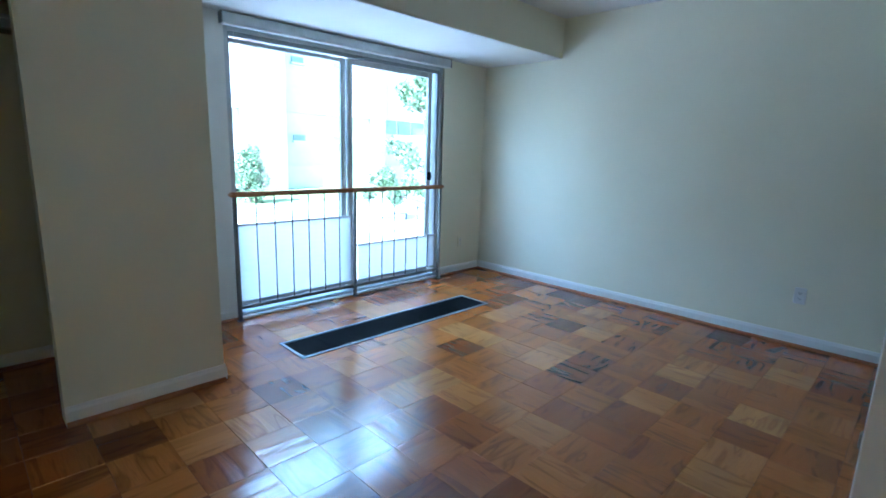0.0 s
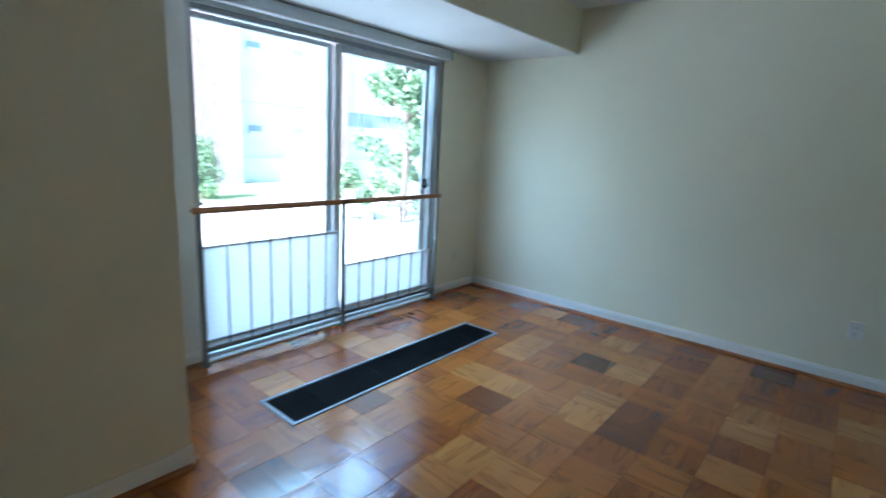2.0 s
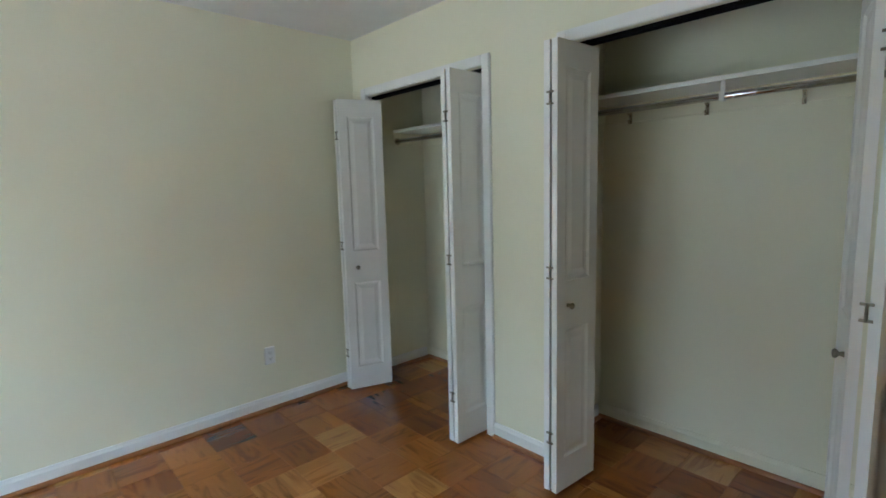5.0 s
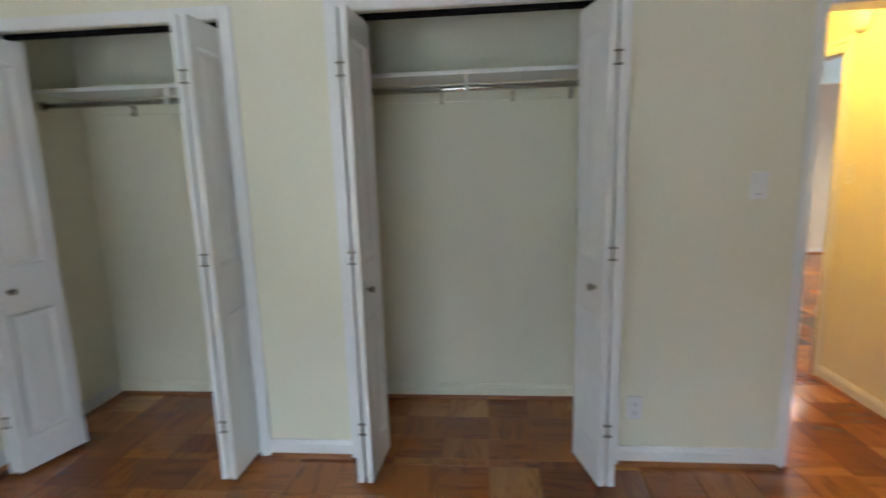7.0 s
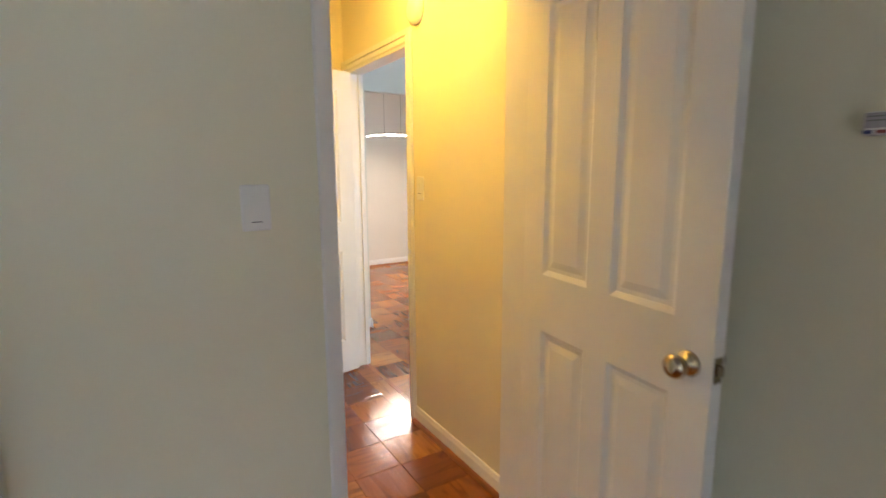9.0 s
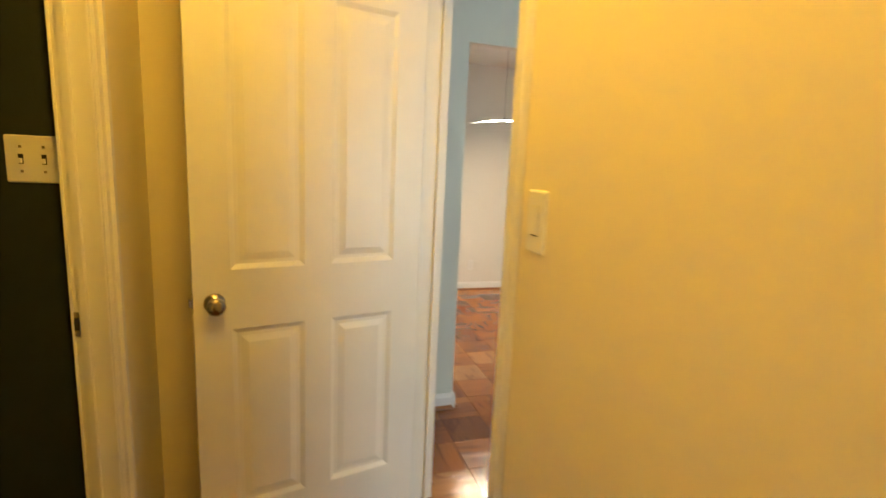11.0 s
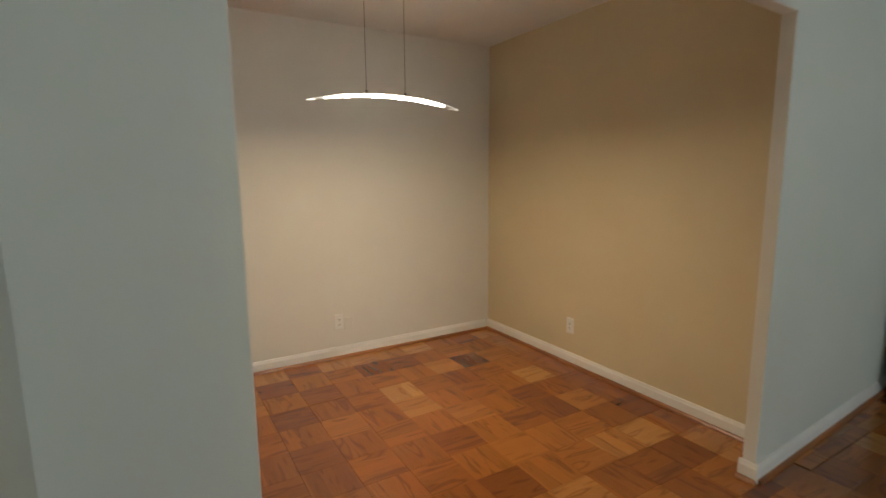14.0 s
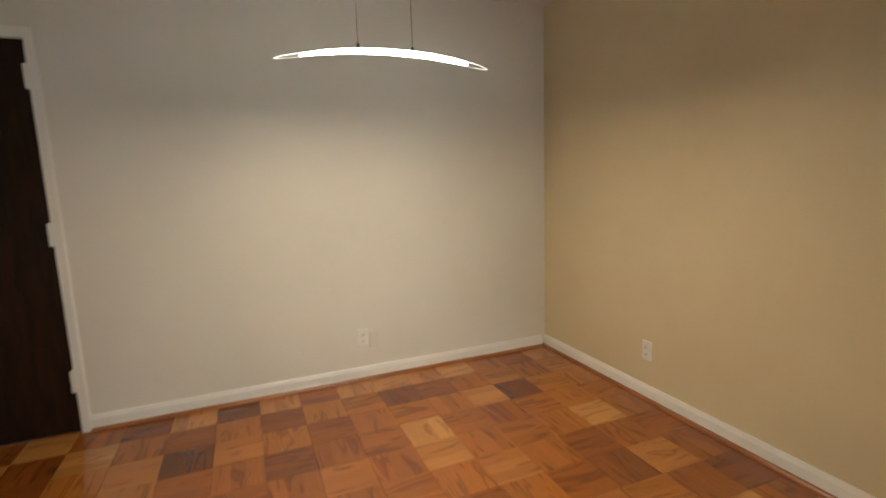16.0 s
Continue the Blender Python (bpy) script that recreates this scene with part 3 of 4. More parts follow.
# ---- closets ----
def closet_fitting(x0, x1, yb, z, hooks):
    s = tagged(boxes("closet_shelf", TRIM, [(x0, x1, yb, yb + 0.30, z - 0.02, z)], None, 0.002), "white painted shelf on cleats inside the closet", "shelf", "closet shelves")
    pieces("cleat", CREAM, [(x0, x1, yb, yb + 0.018, z - 0.115, z - 0.02), (x0, x0 + 0.018, yb + 0.018, yb + 0.30, z - 0.115, z - 0.02), (x1 - 0.018, x1, yb + 0.018, yb + 0.30, z - 0.115, z - 0.02)], s)
    bm = bmesh.new()
    add_rod(bm, (x0 + 0.018, yb + 0.28, z - 0.085), (x1 - 0.018, yb + 0.28, z - 0.085), 0.0145, 16)
    r = tagged(mesh_ob("clothes_rail", bm, CHROME, smooth=True), "polished chrome clothes rail under the closet shelf", "clothes rail", "closet rails")
    for x in (x0 + 0.018, x1 - 0.026):
        bm = bmesh.new()
        add_rod(bm, (x, yb + 0.28, z - 0.085), (x + 0.008, yb + 0.28, z - 0.085), 0.026, 16)
        mesh_ob("socket", bm, NICKEL, r)
    xm = (x0 + x1) / 2
    boxes("bracket", PLASTIC, [(xm - 0.011, xm + 0.011, yb + 0.262, yb + 0.298, z - 0.104, z - 0.066), (xm - 0.009, xm + 0.009, yb + 0.275, yb + 0.285, z - 0.066, z - 0.02)], r, 0.003)
    for x in hooks:
        bm = bmesh.new()
        add_box(bm, x - 0.008, x + 0.008, yb + 0.018, yb + 0.022, z - 0.125, z - 0.065)
        add_rod(bm, (x, yb + 0.022, z - 0.085), (x, yb + 0.055, z - 0.07), 0.004, 8)
        add_rod(bm, (x, yb + 0.022, z - 0.115), (x, yb + 0.045, z - 0.125), 0.004, 8)
        add_rod(bm, (x, yb + 0.045, z - 0.125), (x, yb + 0.05, z - 0.105), 0.004, 8)
        tagged(mesh_ob("coat_hook", bm, NICKEL), "small metal coat hook on the closet cleat", "coat hook", "closet hooks")


closet_fitting(0.70, 2.12, -0.625, 1.865, (0.86, 1.17, 1.56, 1.95))
closet_fitting(2.25, XE, -0.625, 1.865, (2.55, 2.95, 3.36))
s3 = tagged(boxes("closet_shelf", TRIM, [(XW, 0.48, 3.35, YN, 1.80, 1.82)], None, 0.002), "white painted shelf inside the dark window-side closet", "shelf", "closet shelves")
bm = bmesh.new()
add_rod(bm, (XW, 3.25, 1.73), (0.48, 3.25, 1.73), 0.0145, 16)
tagged(mesh_ob("clothes_rail", bm, CHROME, smooth=True), "polished chrome clothes rail in the window-side closet", "clothes rail", "closet rails")

# ---- sliding window, shades, railing ----
win = tagged(boxes("window_1", ALU, [(1.03, 1.065, 3.72, 3.86, 0.0, 2.05), (3.065, 3.10, 3.72, 3.86, 0.0, 2.05), (1.065, 3.065, 3.72, 3.86, 2.015, 2.05), (1.065, 3.065, 3.72, 3.86, 0.0, 0.035)], None, 0.003), kind="structure")
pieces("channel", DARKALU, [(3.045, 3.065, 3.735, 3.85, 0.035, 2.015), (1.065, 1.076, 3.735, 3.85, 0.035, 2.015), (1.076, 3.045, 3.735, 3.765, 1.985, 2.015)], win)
boxes("fixed_sash", ALU, [(1.076, 1.10, 3.80, 3.83, 0.035, 1.985), (2.0, 2.05, 3.80, 3.83, 0.035, 1.985), (1.10, 2.0, 3.80, 3.83, 1.955, 1.985), (1.10, 2.0, 3.80, 3.83, 0.035, 0.085)], win, 0.003)
boxes("sliding_sash", ALU, [(2.045, 2.095, 3.765, 3.795, 0.035, 1.985), (2.955, 3.005, 3.765, 3.795, 0.035, 1.985), (2.095, 2.955, 3.765, 3.795, 1.94, 1.985), (2.095, 2.955, 3.765, 3.795, 0.035, 0.095)], win, 0.003)
for nm, r in (("pane", (1.10, 2.0, 3.812, 3.818, 0.085, 1.955)), ("pane", (2.095, 2.955, 3.777, 3.783, 0.095, 1.94))):
    g = boxes(nm, PANE, [r], win)
    g.visible_shadow = False
boxes("latch", BLACK, [(2.962, 2.992, 3.735, 3.765, 0.98, 1.06), (2.97, 2.984, 3.72, 3.735, 1.0, 1.04)], win, 0.003)
boxes("latch", BLACK, [(1.078, 1.12, 3.79, 3.80, 0.93, 0.95)], win, 0.002)
setting("window_reveal", TRIM, [(1.026, 1.03, YN + 0.002, 3.72, 0, 2.05), (3.10, 3.104, YN + 0.002, 3.72, 0, 2.05), (1.03, 3.10, 3.676, 3.72, 0.0, 0.012)])

cas = tagged(boxes("blind_cassette", ALU, [(1.005, 3.125, 3.635, 3.698, 2.045, 2.112)], None, 0.006), "long grey aluminium blind headrail above the window", "blind headrail")
boxes("bottom_lip", PLASTIC, [(1.008, 3.122, 3.638, 3.695, 2.036, 2.044)], cas, 0.002)
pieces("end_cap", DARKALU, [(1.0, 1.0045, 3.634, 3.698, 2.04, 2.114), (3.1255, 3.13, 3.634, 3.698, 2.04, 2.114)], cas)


def cell_shade(x0, x1, z0, z1, y, label):
    """Pleated cellular shade drawn up from the sill, with a slim rail at top and foot."""
    s = empty("cellular_shade", pose(0, 0, 0), label, "window shade", "window shades")
    bm = bmesh.new()
    n = int((z1 - z0) / 0.019)
    rows = [[bm.verts.new((x, y - (0.0012 if i % 2 else 0.0), z0 + (z1 - z0) * i / n)) for x in (x0, x1)] for i in range(n + 1)]
    for a, b in zip(rows, rows[1:]):
        bm.faces.new((a[0], a[1], b[1], b[0]))
    mesh_ob("cloth", bm, CLOTH, s)
    boxes("top_rail", PLASTIC, [(x0, x1, y - 0.014, y + 0.008, z1, z1 + 0.014)], s, 0.002)
    boxes("bottom_rail", ALU, [(x0, x1, y - 0.016, y + 0.008, z0 - 0.022, z0)], s, 0.002)
    for x in (x0 + 0.06, x1 - 0.06):
        bm = bmesh.new()
        add_rod(bm, (x, y - 0.003, z1 + 0.014), (x, y - 0.003, 2.03), 0.0008, 5)
        mesh_ob("cord", bm, PLASTIC, s)
    return s


cell_shade(1.05, 2.045, 0.12, 0.685, 3.735, "white pleated cellular shade raised from the sill")
cell_shade(2.12, 3.085, 0.12, 0.425, 3.735, "low white pleated cellular shade raised from the sill")

rail = empty("guard_railing", pose(0, 3.648, 0), "grey steel window guard railing with an oak handrail", "railing")
bm = bmesh.new()
add_box(bm, 0.985, 3.075, -0.026, 0.026, 0.905, 0.940)
mesh_ob("handrail", bm, RAILWOOD, rail, 0.011)
for x in (1.025, 2.03, 3.035):
    boxes("post", STEEL, [(x - 0.0125, x + 0.0125, -0.0125, 0.0125, 0.0, 0.905), (x - 0.024, x + 0.024, -0.024, 0.024, 0.0, 0.006)], rail, 0.002)
pieces("bottom_bar", STEEL, [(1.0375, 2.0175, -0.008, 0.008, 0.085, 0.108), (2.0425, 3.0225, -0.008, 0.008, 0.085, 0.108)], rail, 0.002)
for a in (1.0375, 2.0425):
    for i in range(6):
        x = a + 0.98 * (i + 1) / 7
        bm = bmesh.new()
        add_rod(bm, (x, 0, 0.108), (x, 0, 0.905), 0.0055, 8)
        mesh_ob("baluster", bm, STEEL, rail)

# ---- floor grille ----
gr = empty("floor_grille", pose(0, 0, 0), "long black floor heating grille with a grey metal frame", "floor grille")
gx0, gx1, gy0, gy1 = 1.03, 2.77, 2.755, 3.065
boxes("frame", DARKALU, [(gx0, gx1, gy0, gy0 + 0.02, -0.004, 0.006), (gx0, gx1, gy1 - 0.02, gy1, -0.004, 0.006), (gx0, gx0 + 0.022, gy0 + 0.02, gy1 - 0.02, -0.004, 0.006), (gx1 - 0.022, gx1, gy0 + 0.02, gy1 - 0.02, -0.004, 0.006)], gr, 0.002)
boxes("backing", BLACK, [(gx0 + 0.022, gx1 - 0.022, gy0 + 0.02, gy1 - 0.02, -0.008, -0.004)], gr)
bars = []
for i in range(1, 8):
    x = gx0 + 0.022 + (gx1 - gx0 - 0.044) * i / 8
    bars.append((x - 0.0018, x + 0.0018, gy0 + 0.02, gy1 - 0.02, -0.004, 0.0045))
pieces("divider", BLACK, bars, gr)
bars = []
for i in range(1, 24):
    y = gy0 + 0.02 + (gy1 - gy0 - 0.04) * i / 24
    bars.append((gx0 + 0.022, gx1 - 0.022, y - 0.0028, y + 0.0028, -0.004, 0.0035))
tagged(boxes("slat", BLACK, bars, gr), kind="stuff")


# ---- sockets, switches, small fittings ----
def plate(name, m, label, category, w, h, kind, mat=None):
    """A wall plate: local x across, z up, facing local -y."""
    p = empty(name, m, label, category)
    bm = bmesh.new()
    rings = []
    for inset, y in ((0, 0), (0, -0.0025), (0.0012, -0.0045), (0.0035, -0.006)):
        r = 0.005
        hw, hh = w / 2 - inset, h / 2 - inset
        rings.append([bm.verts.new((cx * (hw - r) + r * math.cos(a), y, cz * (hh - r) + r * math.sin(a)))
                      for cx, cz, a0 in ((1, 1, 0), (-1, 1, 90), (-1, -1, 180), (1, -1, 270)) for a in (radians(a0), radians(a0 + 45), radians(a0 + 90))])
    for a, b in zip(rings, rings[1:]):
        for i in range(12):
            bm.faces.new((a[i], a[(i + 1) % 12], b[(i + 1) % 12], b[i]))
    bm.faces.new(rings[-1])
    mesh_ob("cover", bm, mat or PLASTIC, p)
    if kind == "socket":
        for z in (-0.02, 0.02):
            boxes("outlet", PLASTIC, [(-0.017, 0.017, -0.009, -0.006, z - 0.0145, z + 0.0145)], p, 0.002)
            pieces("slot", SLOT, [(-0.008, -0.0055, -0.0096, -0.009, z - 0.003, z + 0.007), (0.0055, 0.008, -0.0096, -0.009, z - 0.003, z + 0.006), (-0.002, 0.002, -0.0096, -0.009, z - 0.011, z - 0.007)], p)
    elif kind == "rocker":
        boxes("rocker", PLASTIC, [(-0.016, 0.016, -0.0085, -0.006, -0.033, 0.033)], p, 0.0016)
        boxes("slit", SLOT, [(-0.013, 0.013, -0.0072, -0.006, -0.0362, -0.0342)], p)
    elif kind == "dimmer":
        boxes("paddle", PLASTIC, [(-0.0165, 0.0165, -0.0095, -0.006, -0.024, 0.034)], p, 0.0014)
        boxes("slit", SLOT, [(-0.012, 0.012, -0.0075, -0.006, -0.0262, -0.0246)], p)
        pieces("groove", CREAM, [(-0.011, 0.011, -0.0099, -0.0095, z, z + 0.0012) for z in (0.0275, 0.0300)], p)
        pieces("screw", PLASTIC, [(-0.003, 0.003, -0.0068, -0.006, z - 0.003, z + 0.003) for z in (-0.046, 0.046)], p)
    elif kind == "toggle":
        for x in (-0.024, 0.024):
            boxes("toggle", SLOT, [(x - 0.005, x + 0.005, -0.008, -0.006, -0.012, 0.012)], p)
            boxes("lever", PLASTIC, [(x - 0.0038, x + 0.0038, -0.019, -0.008, -0.010, 0.002)], p, 0.001)
            pieces("screw", NICKEL, [(x - 0.003, x + 0.003, -0.007, -0.006, 0.027, 0.033), (x - 0.003, x + 0.003, -0.007, -0.006, -0.033, -0.027)], p)
    return p


FACE = {"n": 180, "s": 0, "e": 90, "w": -90}
plate("wall_socket", pose(XE, 0.76, 0.36, 0, 0, FACE["w"]), "white double wall socket above the baseboard", "socket", 0.07, 0.115, "socket")
plate("wall_socket", pose(0.655, YS, 0.28, 0, 0, 180), "white double wall socket by the closet", "socket", 0.07, 0.115, "socket")
plate("light_switch", pose(0.185, YS, 1.285, 0, 0, 180), "white rocker light switch beside the bedroom door", "switch", 0.07, 0.115, "rocker")
plate("wall_socket", pose(3.40, YN, 0.33, 0, 0, 0), "cream wall socket beside the window", "socket", 0.07, 0.115, "socket", CREAM)
plate("dimmer_switch", pose(-0.775, -0.872, 1.285, 0, 0, 90), "white dimmer switch on the yellow hall wall", "switch", 0.07, 0.118, "dimmer")
plate("double_switch", pose(0.278, -1.50, 1.352, 0, 0, 180), "ivory double toggle switch on a dark green wall", "switch", 0.115, 0.115, "toggle")
plate("wall_socket", pose(-2.22, -5.19, 0.285, 0, 0, 180), "white double wall socket on the dining wall", "socket", 0.07, 0.115, "socket")
plate("cable_plate", pose(-2.30, -5.19, 0.262, 0, 0, 180), "painted-over cable plate beside the socket", "wall plate", 0.07, 0.10, "blank", DINEPAINT)
plate("wall_socket", pose(-3.63, -4.165, 0.29, 0, 0, 90), "white double wall socket on the side wall", "socket", 0.07, 0.115, "socket")

# round detector high on the hall wall
bm = bmesh.new()
add_lathe(bm, [(0.07, 0), (0.07, 0.012), (0.062, 0.026), (0.045, 0.034), (0.02, 0.036)], pose(-0.775, -0.89, 2.135, 0, 90, 0), 28)
tagged(mesh_ob("smoke_detector", bm, PLASTIC, smooth=True), "round white smoke detector high on the hall wall", "smoke detector")

# small boxed sensor on the bedroom's west wall
sb = empty("wall_sensor", pose(XW, 0.90, 1.465), "small grey sensor box on a stub on the wall", "sensor")
boxes("stub", CREAM, [(0, 0.03, -0.03, 0.0, -0.012, 0.014)], sb, 0.003)
boxes("housing", PLASTIC, [(0.012, 0.052, -0.01, 0.062, -0.024, 0.022)], sb, 0.004)
boxes("label", LILAC, [(0.052, 0.0526, -0.008, 0.046, -0.010, 0.019)], sb)
boxes("print_line", STEEL, [(0.0526, 0.0529, -0.004, 0.032, 0.003, 0.006), (0.0526, 0.0529, -0.004, 0.026, 0.011, 0.014)], sb)
boxes("blue_mark", BLUEMARK, [(0.052, 0.0526, -0.008, 0.006, -0.021, -0.014)], sb)
boxes("red_mark", REDMARK, [(0.052, 0.0526, 0.012, 0.030, -0.021, -0.014)], sb)
pieces("button", SLOT, [(0.052, 0.0535, 0.034, 0.041, -0.021, -0.014), (0.052, 0.0535, 0.040, 0.048, 0.015, 0.020)], sb)
pieces("vent", SLOT, [(0.018, 0.046, 0.062, 0.0628, z, z + 0.004) for z in (-0.018, -0.010, -0.002, 0.006, 0.014)], sb)
boxes("end_rim", SLOT, [(0.0115, 0.016, 0.0605, 0.0635, -0.0235, 0.0215)], sb)

# hall ceiling lamp, opal dome
hl = empty("ceiling_lamp", pose(-0.32, -0.68, CZ), "lit opal dome lamp on the hall ceiling", "lamp")
bm = bmesh.new()
add_lathe(bm, [(0.15, -0.02), (0.145, -0.05), (0.12, -0.08), (0.07, -0.10), (0.02, -0.105)], Matrix(), 28)
mesh_ob("dome", bm, HALLGLOW, hl, smooth=True)
bm = bmesh.new()
add_lathe(bm, [(0.16, 0.0), (0.16, -0.02), (0.15, -0.024)], Matrix(), 28)
mesh_ob("rim", bm, NICKEL, hl)

# ---- pendant lamp in the dining alcove ----
pd = empty("pendant_lamp", pose(-2.12, -3.96, 0), "lit curved glass bar pendant on two thin wires", "lamp")
boxes("canopy", CANOPY, [(-0.14, 0.14, -0.045, 0.045, CZ - 0.032, CZ)], pd, 0.003)
for x in (-0.095, 0.115):
    bm = bmesh.new()
    add_rod(bm, (x, 0, 1.80), (x, 0, CZ - 0.03), 0.0012, 6)
    add_rod(bm, (x, 0, 1.785), (x, 0, 1.802), 0.006, 8)
    mesh_ob("wire", bm, CANOPY, pd)


def bow(half, hw, th, z, sag, taper):
    """A shallow arched bar along x, tapering to rounded tips."""
    bm = bmesh.new()
    n, rings = 28, []
    for i in range(n + 1):
        u = -1 + 2 * i / n
        w = hw * math.sqrt(max(0.0, 1 - abs(u) ** taper)) + 0.004
        zz = z - sag * u * u
        rings.append([bm.verts.new((u * half, y, zz + dz)) for y, dz in ((-w, 0), (-w * 0.7, th), (w * 0.7, th), (w, 0), (w * 0.7, -th), (-w * 0.7, -th))])
    for a, b in zip(rings, rings[1:]):
        for j in range(6):
            bm.faces.new((a[j], a[(j + 1) % 6], b[(j + 1) % 6], b[j]))
    bm.faces.new(rings[0])
    bm.faces.new(rings[-1])
    return bm


mesh_ob("glass_bar", bow(0.41, 0.045, 0.004, 1.778, 0.042, 2.2), LAMPGLASS, pd, smooth=True)
mesh_ob("diffuser", bow(0.325, 0.034, 0.0038, 1.7785, 0.0275, 2.0), LED, pd, smooth=True)
for x in (-0.205, -0.065, 0.075, 0.215):
    bm = bmesh.new()
    add_lathe(bm, [(0.017, 0), (0.016, -0.004), (0.010, -0.007), (0.003, -0.008)], pose(x, 0, 1.7785 - 0.25 * x * x), 16)
    mesh_ob("diode_lens", bm, LEDSPOT, pd, smooth=True)
    bm = bmesh.new()
    add_lathe(bm, [(0.019, 0), (0.019, 0.004), (0.012, 0.007)], pose(x, 0, 1.7815 - 0.25 * x * x), 16)
    mesh_ob("diode_cap", bm, CHROME, pd, smooth=True)
for s in (-1, 1):
    bm = bmesh.new()
    for k in (-1, 1):
        prev = None
        for i in range(9):
            u = 0.74 + 0.26 * i / 8
            c = Vector((s * u * 0.412, k * 0.046 * math.sqrt(max(0, 1 - u ** 2.2)), 1.778 - 0.042 * u * u))
            if prev is not None and (c - prev).length > 0.001:
                add_rod(bm, prev, c, 0.0011, 6)
            prev = c
    mesh_ob("edge_light", bm, LEDEDGE, pd)
pl = new("pendant_light", bpy.data.lights.new("pendant_light", "AREA"))
pl.data.shape, pl.data.size, pl.data.size_y, pl.data.energy, pl.data.color = "RECTANGLE", 0.62, 0.05, 4.4, (1.0, 0.75, 0.49)
pl.matrix_world = pose(-2.12, -3.96, 1.745)

# ---- living-room cabinet ----
cb = empty("low_cabinet", pose(-4.86, -2.68, 0), "white laminate low cabinet against the living room wall", "cabinet")
boxes("carcass", CABINET, [(-0.245, -0.02, 0.0, 1.3, 0.06, 1.03), (-0.245, 0.0, -0.01, 1.31, 1.03, 1.055)], cb, 0.003)
for k in range(2):
    boxes("door", CABINET, [(-0.02, -0.002, 0.006 + 0.648 * k, 0.644 + 0.648 * k, 0.075, 1.022)], cb, 0.002)
boxes("plinth", CABINET, [(-0.22, -0.03, 0.02, 1.28, 0.0, 0.06)], cb)

# living-room window, out of view, placed to account for the daylight there
lw = tagged(boxes("window_2", ALU, [(-4.4, -4.35, 2.03, 2.10, 0.35, 2.1), (-1.75, -1.7, 2.03, 2.10, 0.35, 2.1), (-3.08, -3.02, 2.03, 2.10, 0.4, 2.05), (-4.35, -1.75, 2.03, 2.10, 2.05, 2.1), (-4.35, -1.75, 2.03, 2.10, 0.35, 0.4)]), kind="structure")

# ---- outside ----
GZ = -0.35
setting("ground", GRASS, [(-300, 300, 3.9, 400, GZ - 0.2, GZ), (-300, 300, -300, 3.9, GZ - 0.2, GZ - 0.004)])
# pale sheet added over the lawn for its sunlit glare and bounce
setting("bright_ground", BRIGHTGROUND, [(-40, 60, 4.3, 13.2, GZ, GZ + 0.02)])


def block_of_flats():
    b = empty("apartment_building", pose(0, 18, GZ), "pale concrete apartment block with brick piers and window rows", "building")
    boxes("wall", CONCRETE, [(-25, 45, 0.25, 9, 0, 14)], b)
    bands = [(-25, 45, 0.12, 0.25, z, z + 0.9) for z in (0.0, 2.9, 5.8, 8.7, 11.6)]
    boxes("spandrel", CONCRETE, bands, b)
    boxes("roof", CONCRETE, [(-25.4, 45.4, -0.3, 9.4, 14, 14.4)], b)
    for x in (-13, -6, 0.6, 7.2, 12.95, 19.5, 26.5, 33):
        boxes("brick_pier", BRICK, [(x, x + (0.75 if x < 10 else 0.45), -0.35, 0.25, 0, 14)], b)
        # separate strip coloured as the brick pier's shaded side
        if x < 10:
            boxes("pier_shade_side", PIERSHADE, [(x + 0.75, x + 1.55, -0.348, 0.25, 0, 14)], b)
    for fl in range(4):
        z = 1.55 + fl * 2.9
        for x in (-11.2, -9.4, -4.4, -2.6, 2.2, 4.4, 9.3, 11.1, 13.7, 14.55, 15.4, 16.25, 20.8, 22.5, 27.6, 29.4):
            big = 13 < x < 17
            w, h = (0.75, 0.95) if big else (0.5, 0.22)
            zz = z + 0.75 if big else z + 0.3
            boxes("window", DARKGLASS, [(x, x + w, 0.20, 0.245, zz, zz + h)], b)
            boxes("sill", CONCRETE, [(x - 0.05, x + w + 0.05, 0.1, 0.25, zz - 0.07, zz)], b)
    return b


block_of_flats()


def leaf_cloud(name, mat, centres, count, size, parent, rng):
    bm = bmesh.new()
    for _ in range(count):
        c, r = rng.choice(centres)
        d = Vector((rng.gauss(0, 1), rng.gauss(0, 1), rng.gauss(0, 1))).normalized() * r * rng.random() ** 0.4
        m = Matrix.Translation(Vector(c) + d) @ Euler((rng.uniform(0, 6.3), rng.uniform(0, 6.3), rng.uniform(0, 6.3))).to_matrix().to_4x4()
        s = size * rng.uniform(0.6, 1.3)
        v = [bm.verts.new(m @ Vector(p)) for p in ((0, -s, 0), (s * 0.45, -s * 0.2, s * 0.1), (s * 0.3, s * 0.5, 0), (0, s, -s * 0.1), (-s * 0.3, s * 0.5, 0), (-s * 0.45, -s * 0.2, s * 0.1))]
        bm.faces.new(v)
    return tagged(mesh_ob(name, bm, mat, parent), kind="stuff")


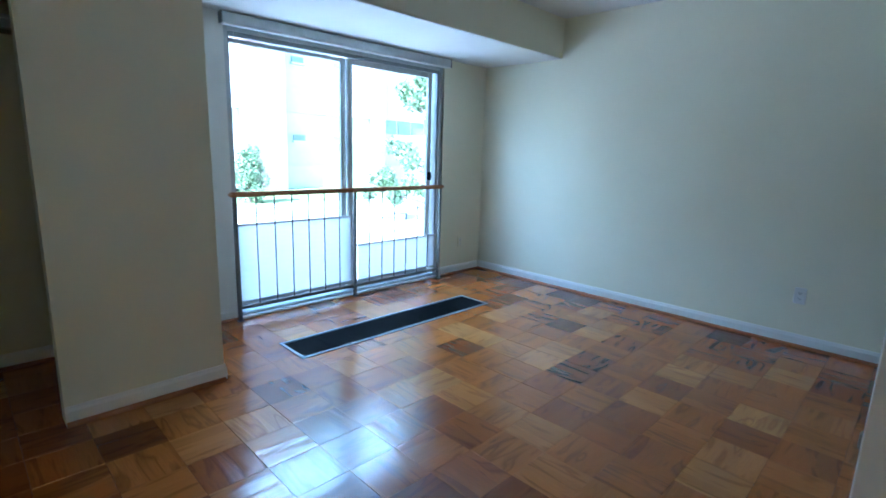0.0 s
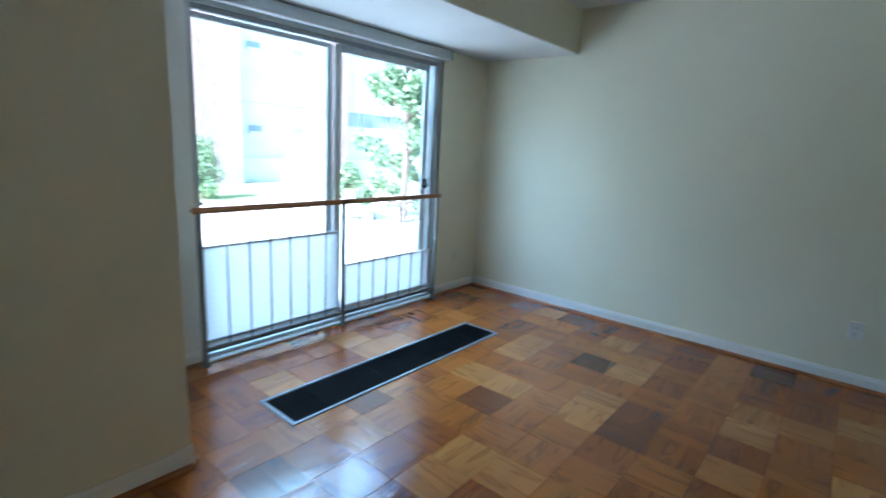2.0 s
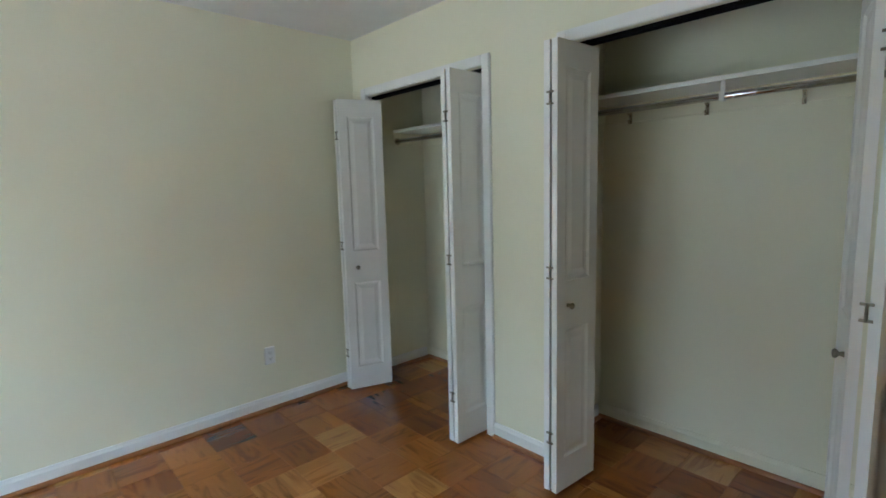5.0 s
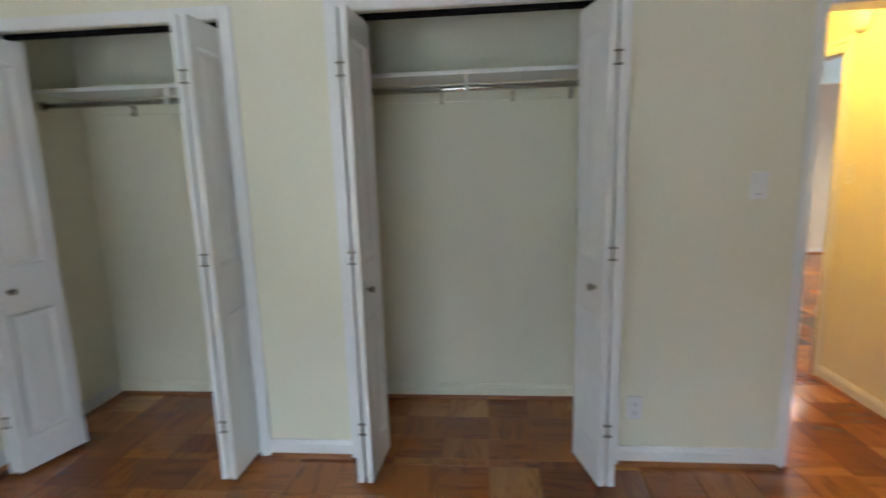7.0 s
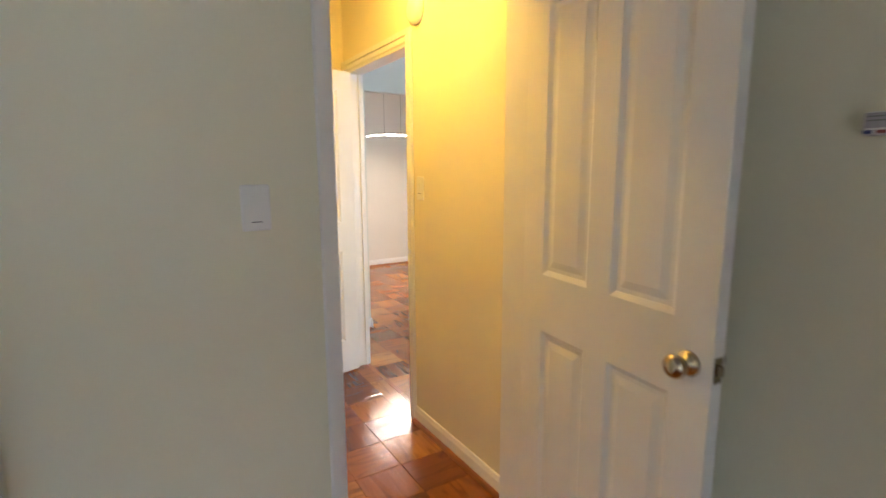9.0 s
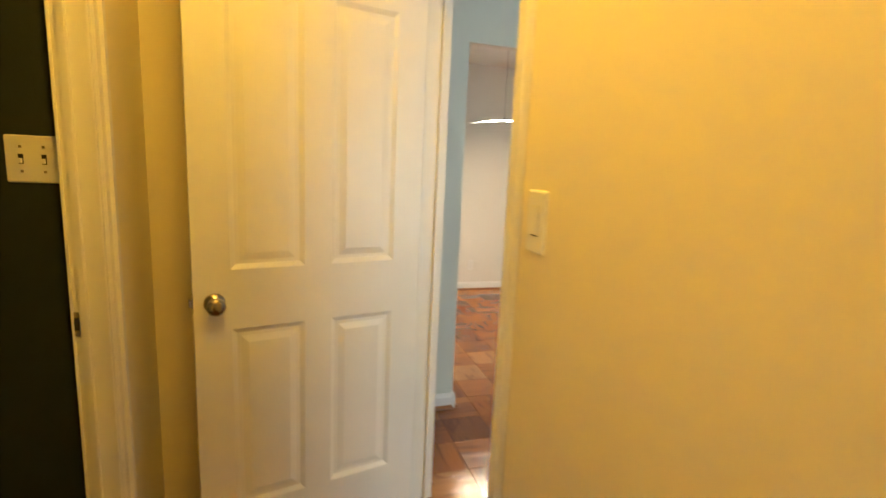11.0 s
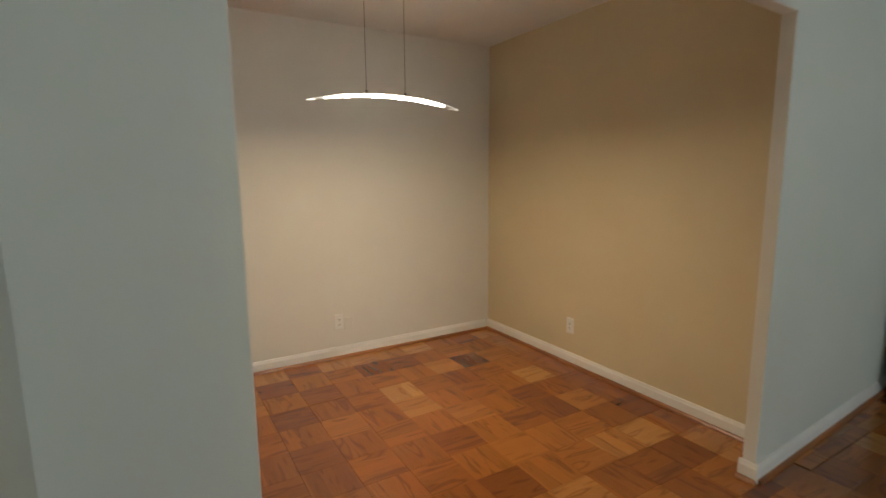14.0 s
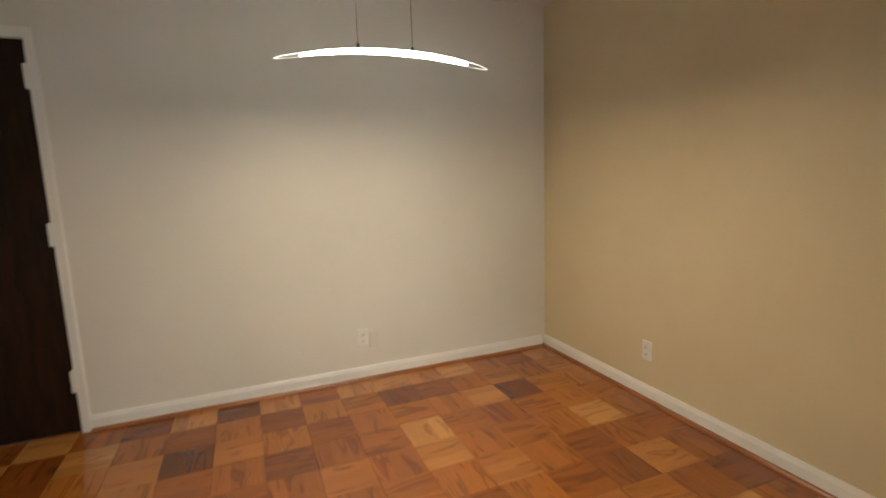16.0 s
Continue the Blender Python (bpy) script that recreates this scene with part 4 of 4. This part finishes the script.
def tree(x, y, height, spread, seed, label):
    rng = random.Random(seed)
    t = empty("garden_tree", pose(x, y, GZ), label, "tree")
    bm = bmesh.new()
    add_rod(bm, (0, 0, 0), (0.05, 0.02, height * 0.35), 0.09, 10, 0.065)
    add_rod(bm, (0.05, 0.02, height * 0.35), (0, 0, height * 0.85), 0.065, 8, 0.02)
    centres = []
    for i in range(22):
        a, z = i * 2.4 + rng.uniform(-0.4, 0.4), height * rng.uniform(0.1, 0.95)
        rr = spread * rng.uniform(0.45, 1.0) * (1.25 - 0.95 * z / height)
        end = Vector((rr * math.cos(a), rr * math.sin(a), z + 0.25))
        add_rod(bm, (0.03, 0.01, max(0.4, z - 0.5)), end, 0.028, 6, 0.008)
        for u in (0.55, 0.8, 1.0):
            centres.append(((end.x * u + rng.uniform(-0.15, 0.15), end.y * u + rng.uniform(-0.15, 0.15), z - 0.4 + 0.65 * u + rng.uniform(-0.15, 0.15)), rng.uniform(0.14, 0.32)))
    mesh_ob("trunk", bm, BARK, t)
    leaf_cloud("foliage", LEAF, centres, 8000, 0.065, t, rng)
    return t


tree(7.35, 8.3, 4.2, 1.9, 5, "slender young tree with sparse bright green leaves")
tree(9.2, 9.4, 5.0, 1.7, 8, "leafy garden tree standing on the lawn")


def shrub(x, y, r, h, seed):
    rng = random.Random(seed)
    s = empty("clipped_shrub", pose(x, y, GZ), "rounded dark green shrub on the lawn", "shrub", "shrubs by the building")
    bm = bmesh.new()
    add_rod(bm, (0, 0, 0), (0, 0, h * 0.6), 0.05, 8, 0.02)
    cs = []
    for i in range(14):
        a = i * 2.4
        z = h * (0.12 + 0.76 * i / 13)
        rr = r * 0.6 * math.sin(math.pi * min(0.95, 0.25 + 0.7 * i / 13))
        add_rod(bm, (0, 0, z * 0.5), (rr * math.cos(a), rr * math.sin(a), z), 0.02, 6, 0.006)
        cs.append(((rr * math.cos(a), rr * math.sin(a), z), r * 0.5))
    mesh_ob("stem", bm, BARK, s)
    leaf_cloud("foliage", LEAF, cs, 2600, 0.05, s, rng)


shrub(5.65, 14.0, 0.5, 1.6, 3)
shrub(11.5, 15.2, 0.45, 0.9, 4)


# ---- parquet blocks ----
def parquet_floor(name, x0, x1, y0, y1, holes=(), size=0.23, ox=0.0, oy=0.0, flip=0):
    base = tagged(boxes(name, SUBFLOOR, [(x0, x1, y0, y1, -0.011, -0.009)]), kind="structure")
    cache = {}
    i0, i1 = math.floor((x0 - ox) / size), math.ceil((x1 - ox) / size)
    j0, j1 = math.floor((y0 - oy) / size), math.ceil((y1 - oy) / size)
    rng = random.Random(name)
    for i in range(i0, i1):
        for j in range(j0, j1):
            a, b = max(x0, ox + i * size), min(x1, ox + (i + 1) * size)
            c, d = max(y0, oy + j * size), min(y1, oy + (j + 1) * size)
            if b - a < 0.012 or d - c < 0.012:
                continue
            if any(a >= h[0] - 0.001 and b <= h[1] + 0.001 and c >= h[2] - 0.001 and d <= h[3] + 0.001 for h in holes):
                continue
            turn = (i + j + flip) % 2
            w, l = (b - a, d - c) if not turn else (d - c, b - a)
            key = (round(w, 3), round(l, 3))
            if key not in cache:
                bm = bmesh.new()
                g, e = 0.0003, 0.0011
                v0 = [bm.verts.new((sx * (w / 2 - g), sy * (l / 2 - g), -0.009)) for sx, sy in ((-1, -1), (1, -1), (1, 1), (-1, 1))]
                v1 = [bm.verts.new((sx * (w / 2 - g), sy * (l / 2 - g), -0.0012)) for sx, sy in ((-1, -1), (1, -1), (1, 1), (-1, 1))]
                v2 = [bm.verts.new((sx * (w / 2 - e), sy * (l / 2 - e), 0.0)) for sx, sy in ((-1, -1), (1, -1), (1, 1), (-1, 1))]
                for p, q in ((v0, v1), (v1, v2)):
                    for k in range(4):
                        bm.faces.new((p[k], p[(k + 1) % 4], q[(k + 1) % 4], q[k]))
                bm.faces.new(v2)
                me = bpy.data.meshes.new("block")
                bm.normal_update()
                bm.to_mesh(me)
                bm.free()
                me.materials.append(OAK)
                cache[key] = me
            ob = new("block", cache[key])
            ob.parent = base
            ob.matrix_basis = pose((a + b) / 2, (c + d) / 2, rng.uniform(-0.0008, -0.0002), rng.uniform(-0.22, 0.22), rng.uniform(-0.22, 0.22), 90 * turn)
    return base


GRILLE = [(gx0, gx1, gy0, gy1)]
parquet_floor("floor_bedroom", XW, XE, 0.02, YN, GRILLE, 0.23, 1.557, 1.916, 1)
parquet_floor("floor_closet", 0.60, XE, -0.625, 0.018, (), 0.23, 1.557, 1.916, 1)
parquet_floor("floor_hall", -0.84, 0.28, -1.91, 0.018, (), 0.23, 1.557, 1.916, 1)
parquet_floor("floor_dining", -3.63, 0.35, -5.23, -2.60, (), 0.229, -2.244, -4.045)
parquet_floor("floor_living_edge", -5.14, -3.635, -2.82, -2.602, (), 0.229, -2.244, -4.045)
parquet_floor("floor_living", -5.14, -0.842, -2.60, -0.2, (), 0.229, -2.244, -4.045)
setting("floor_window_strip", SHOE, [(1.03, 3.10, YN - 0.012, 3.72, -0.008, -0.002)])
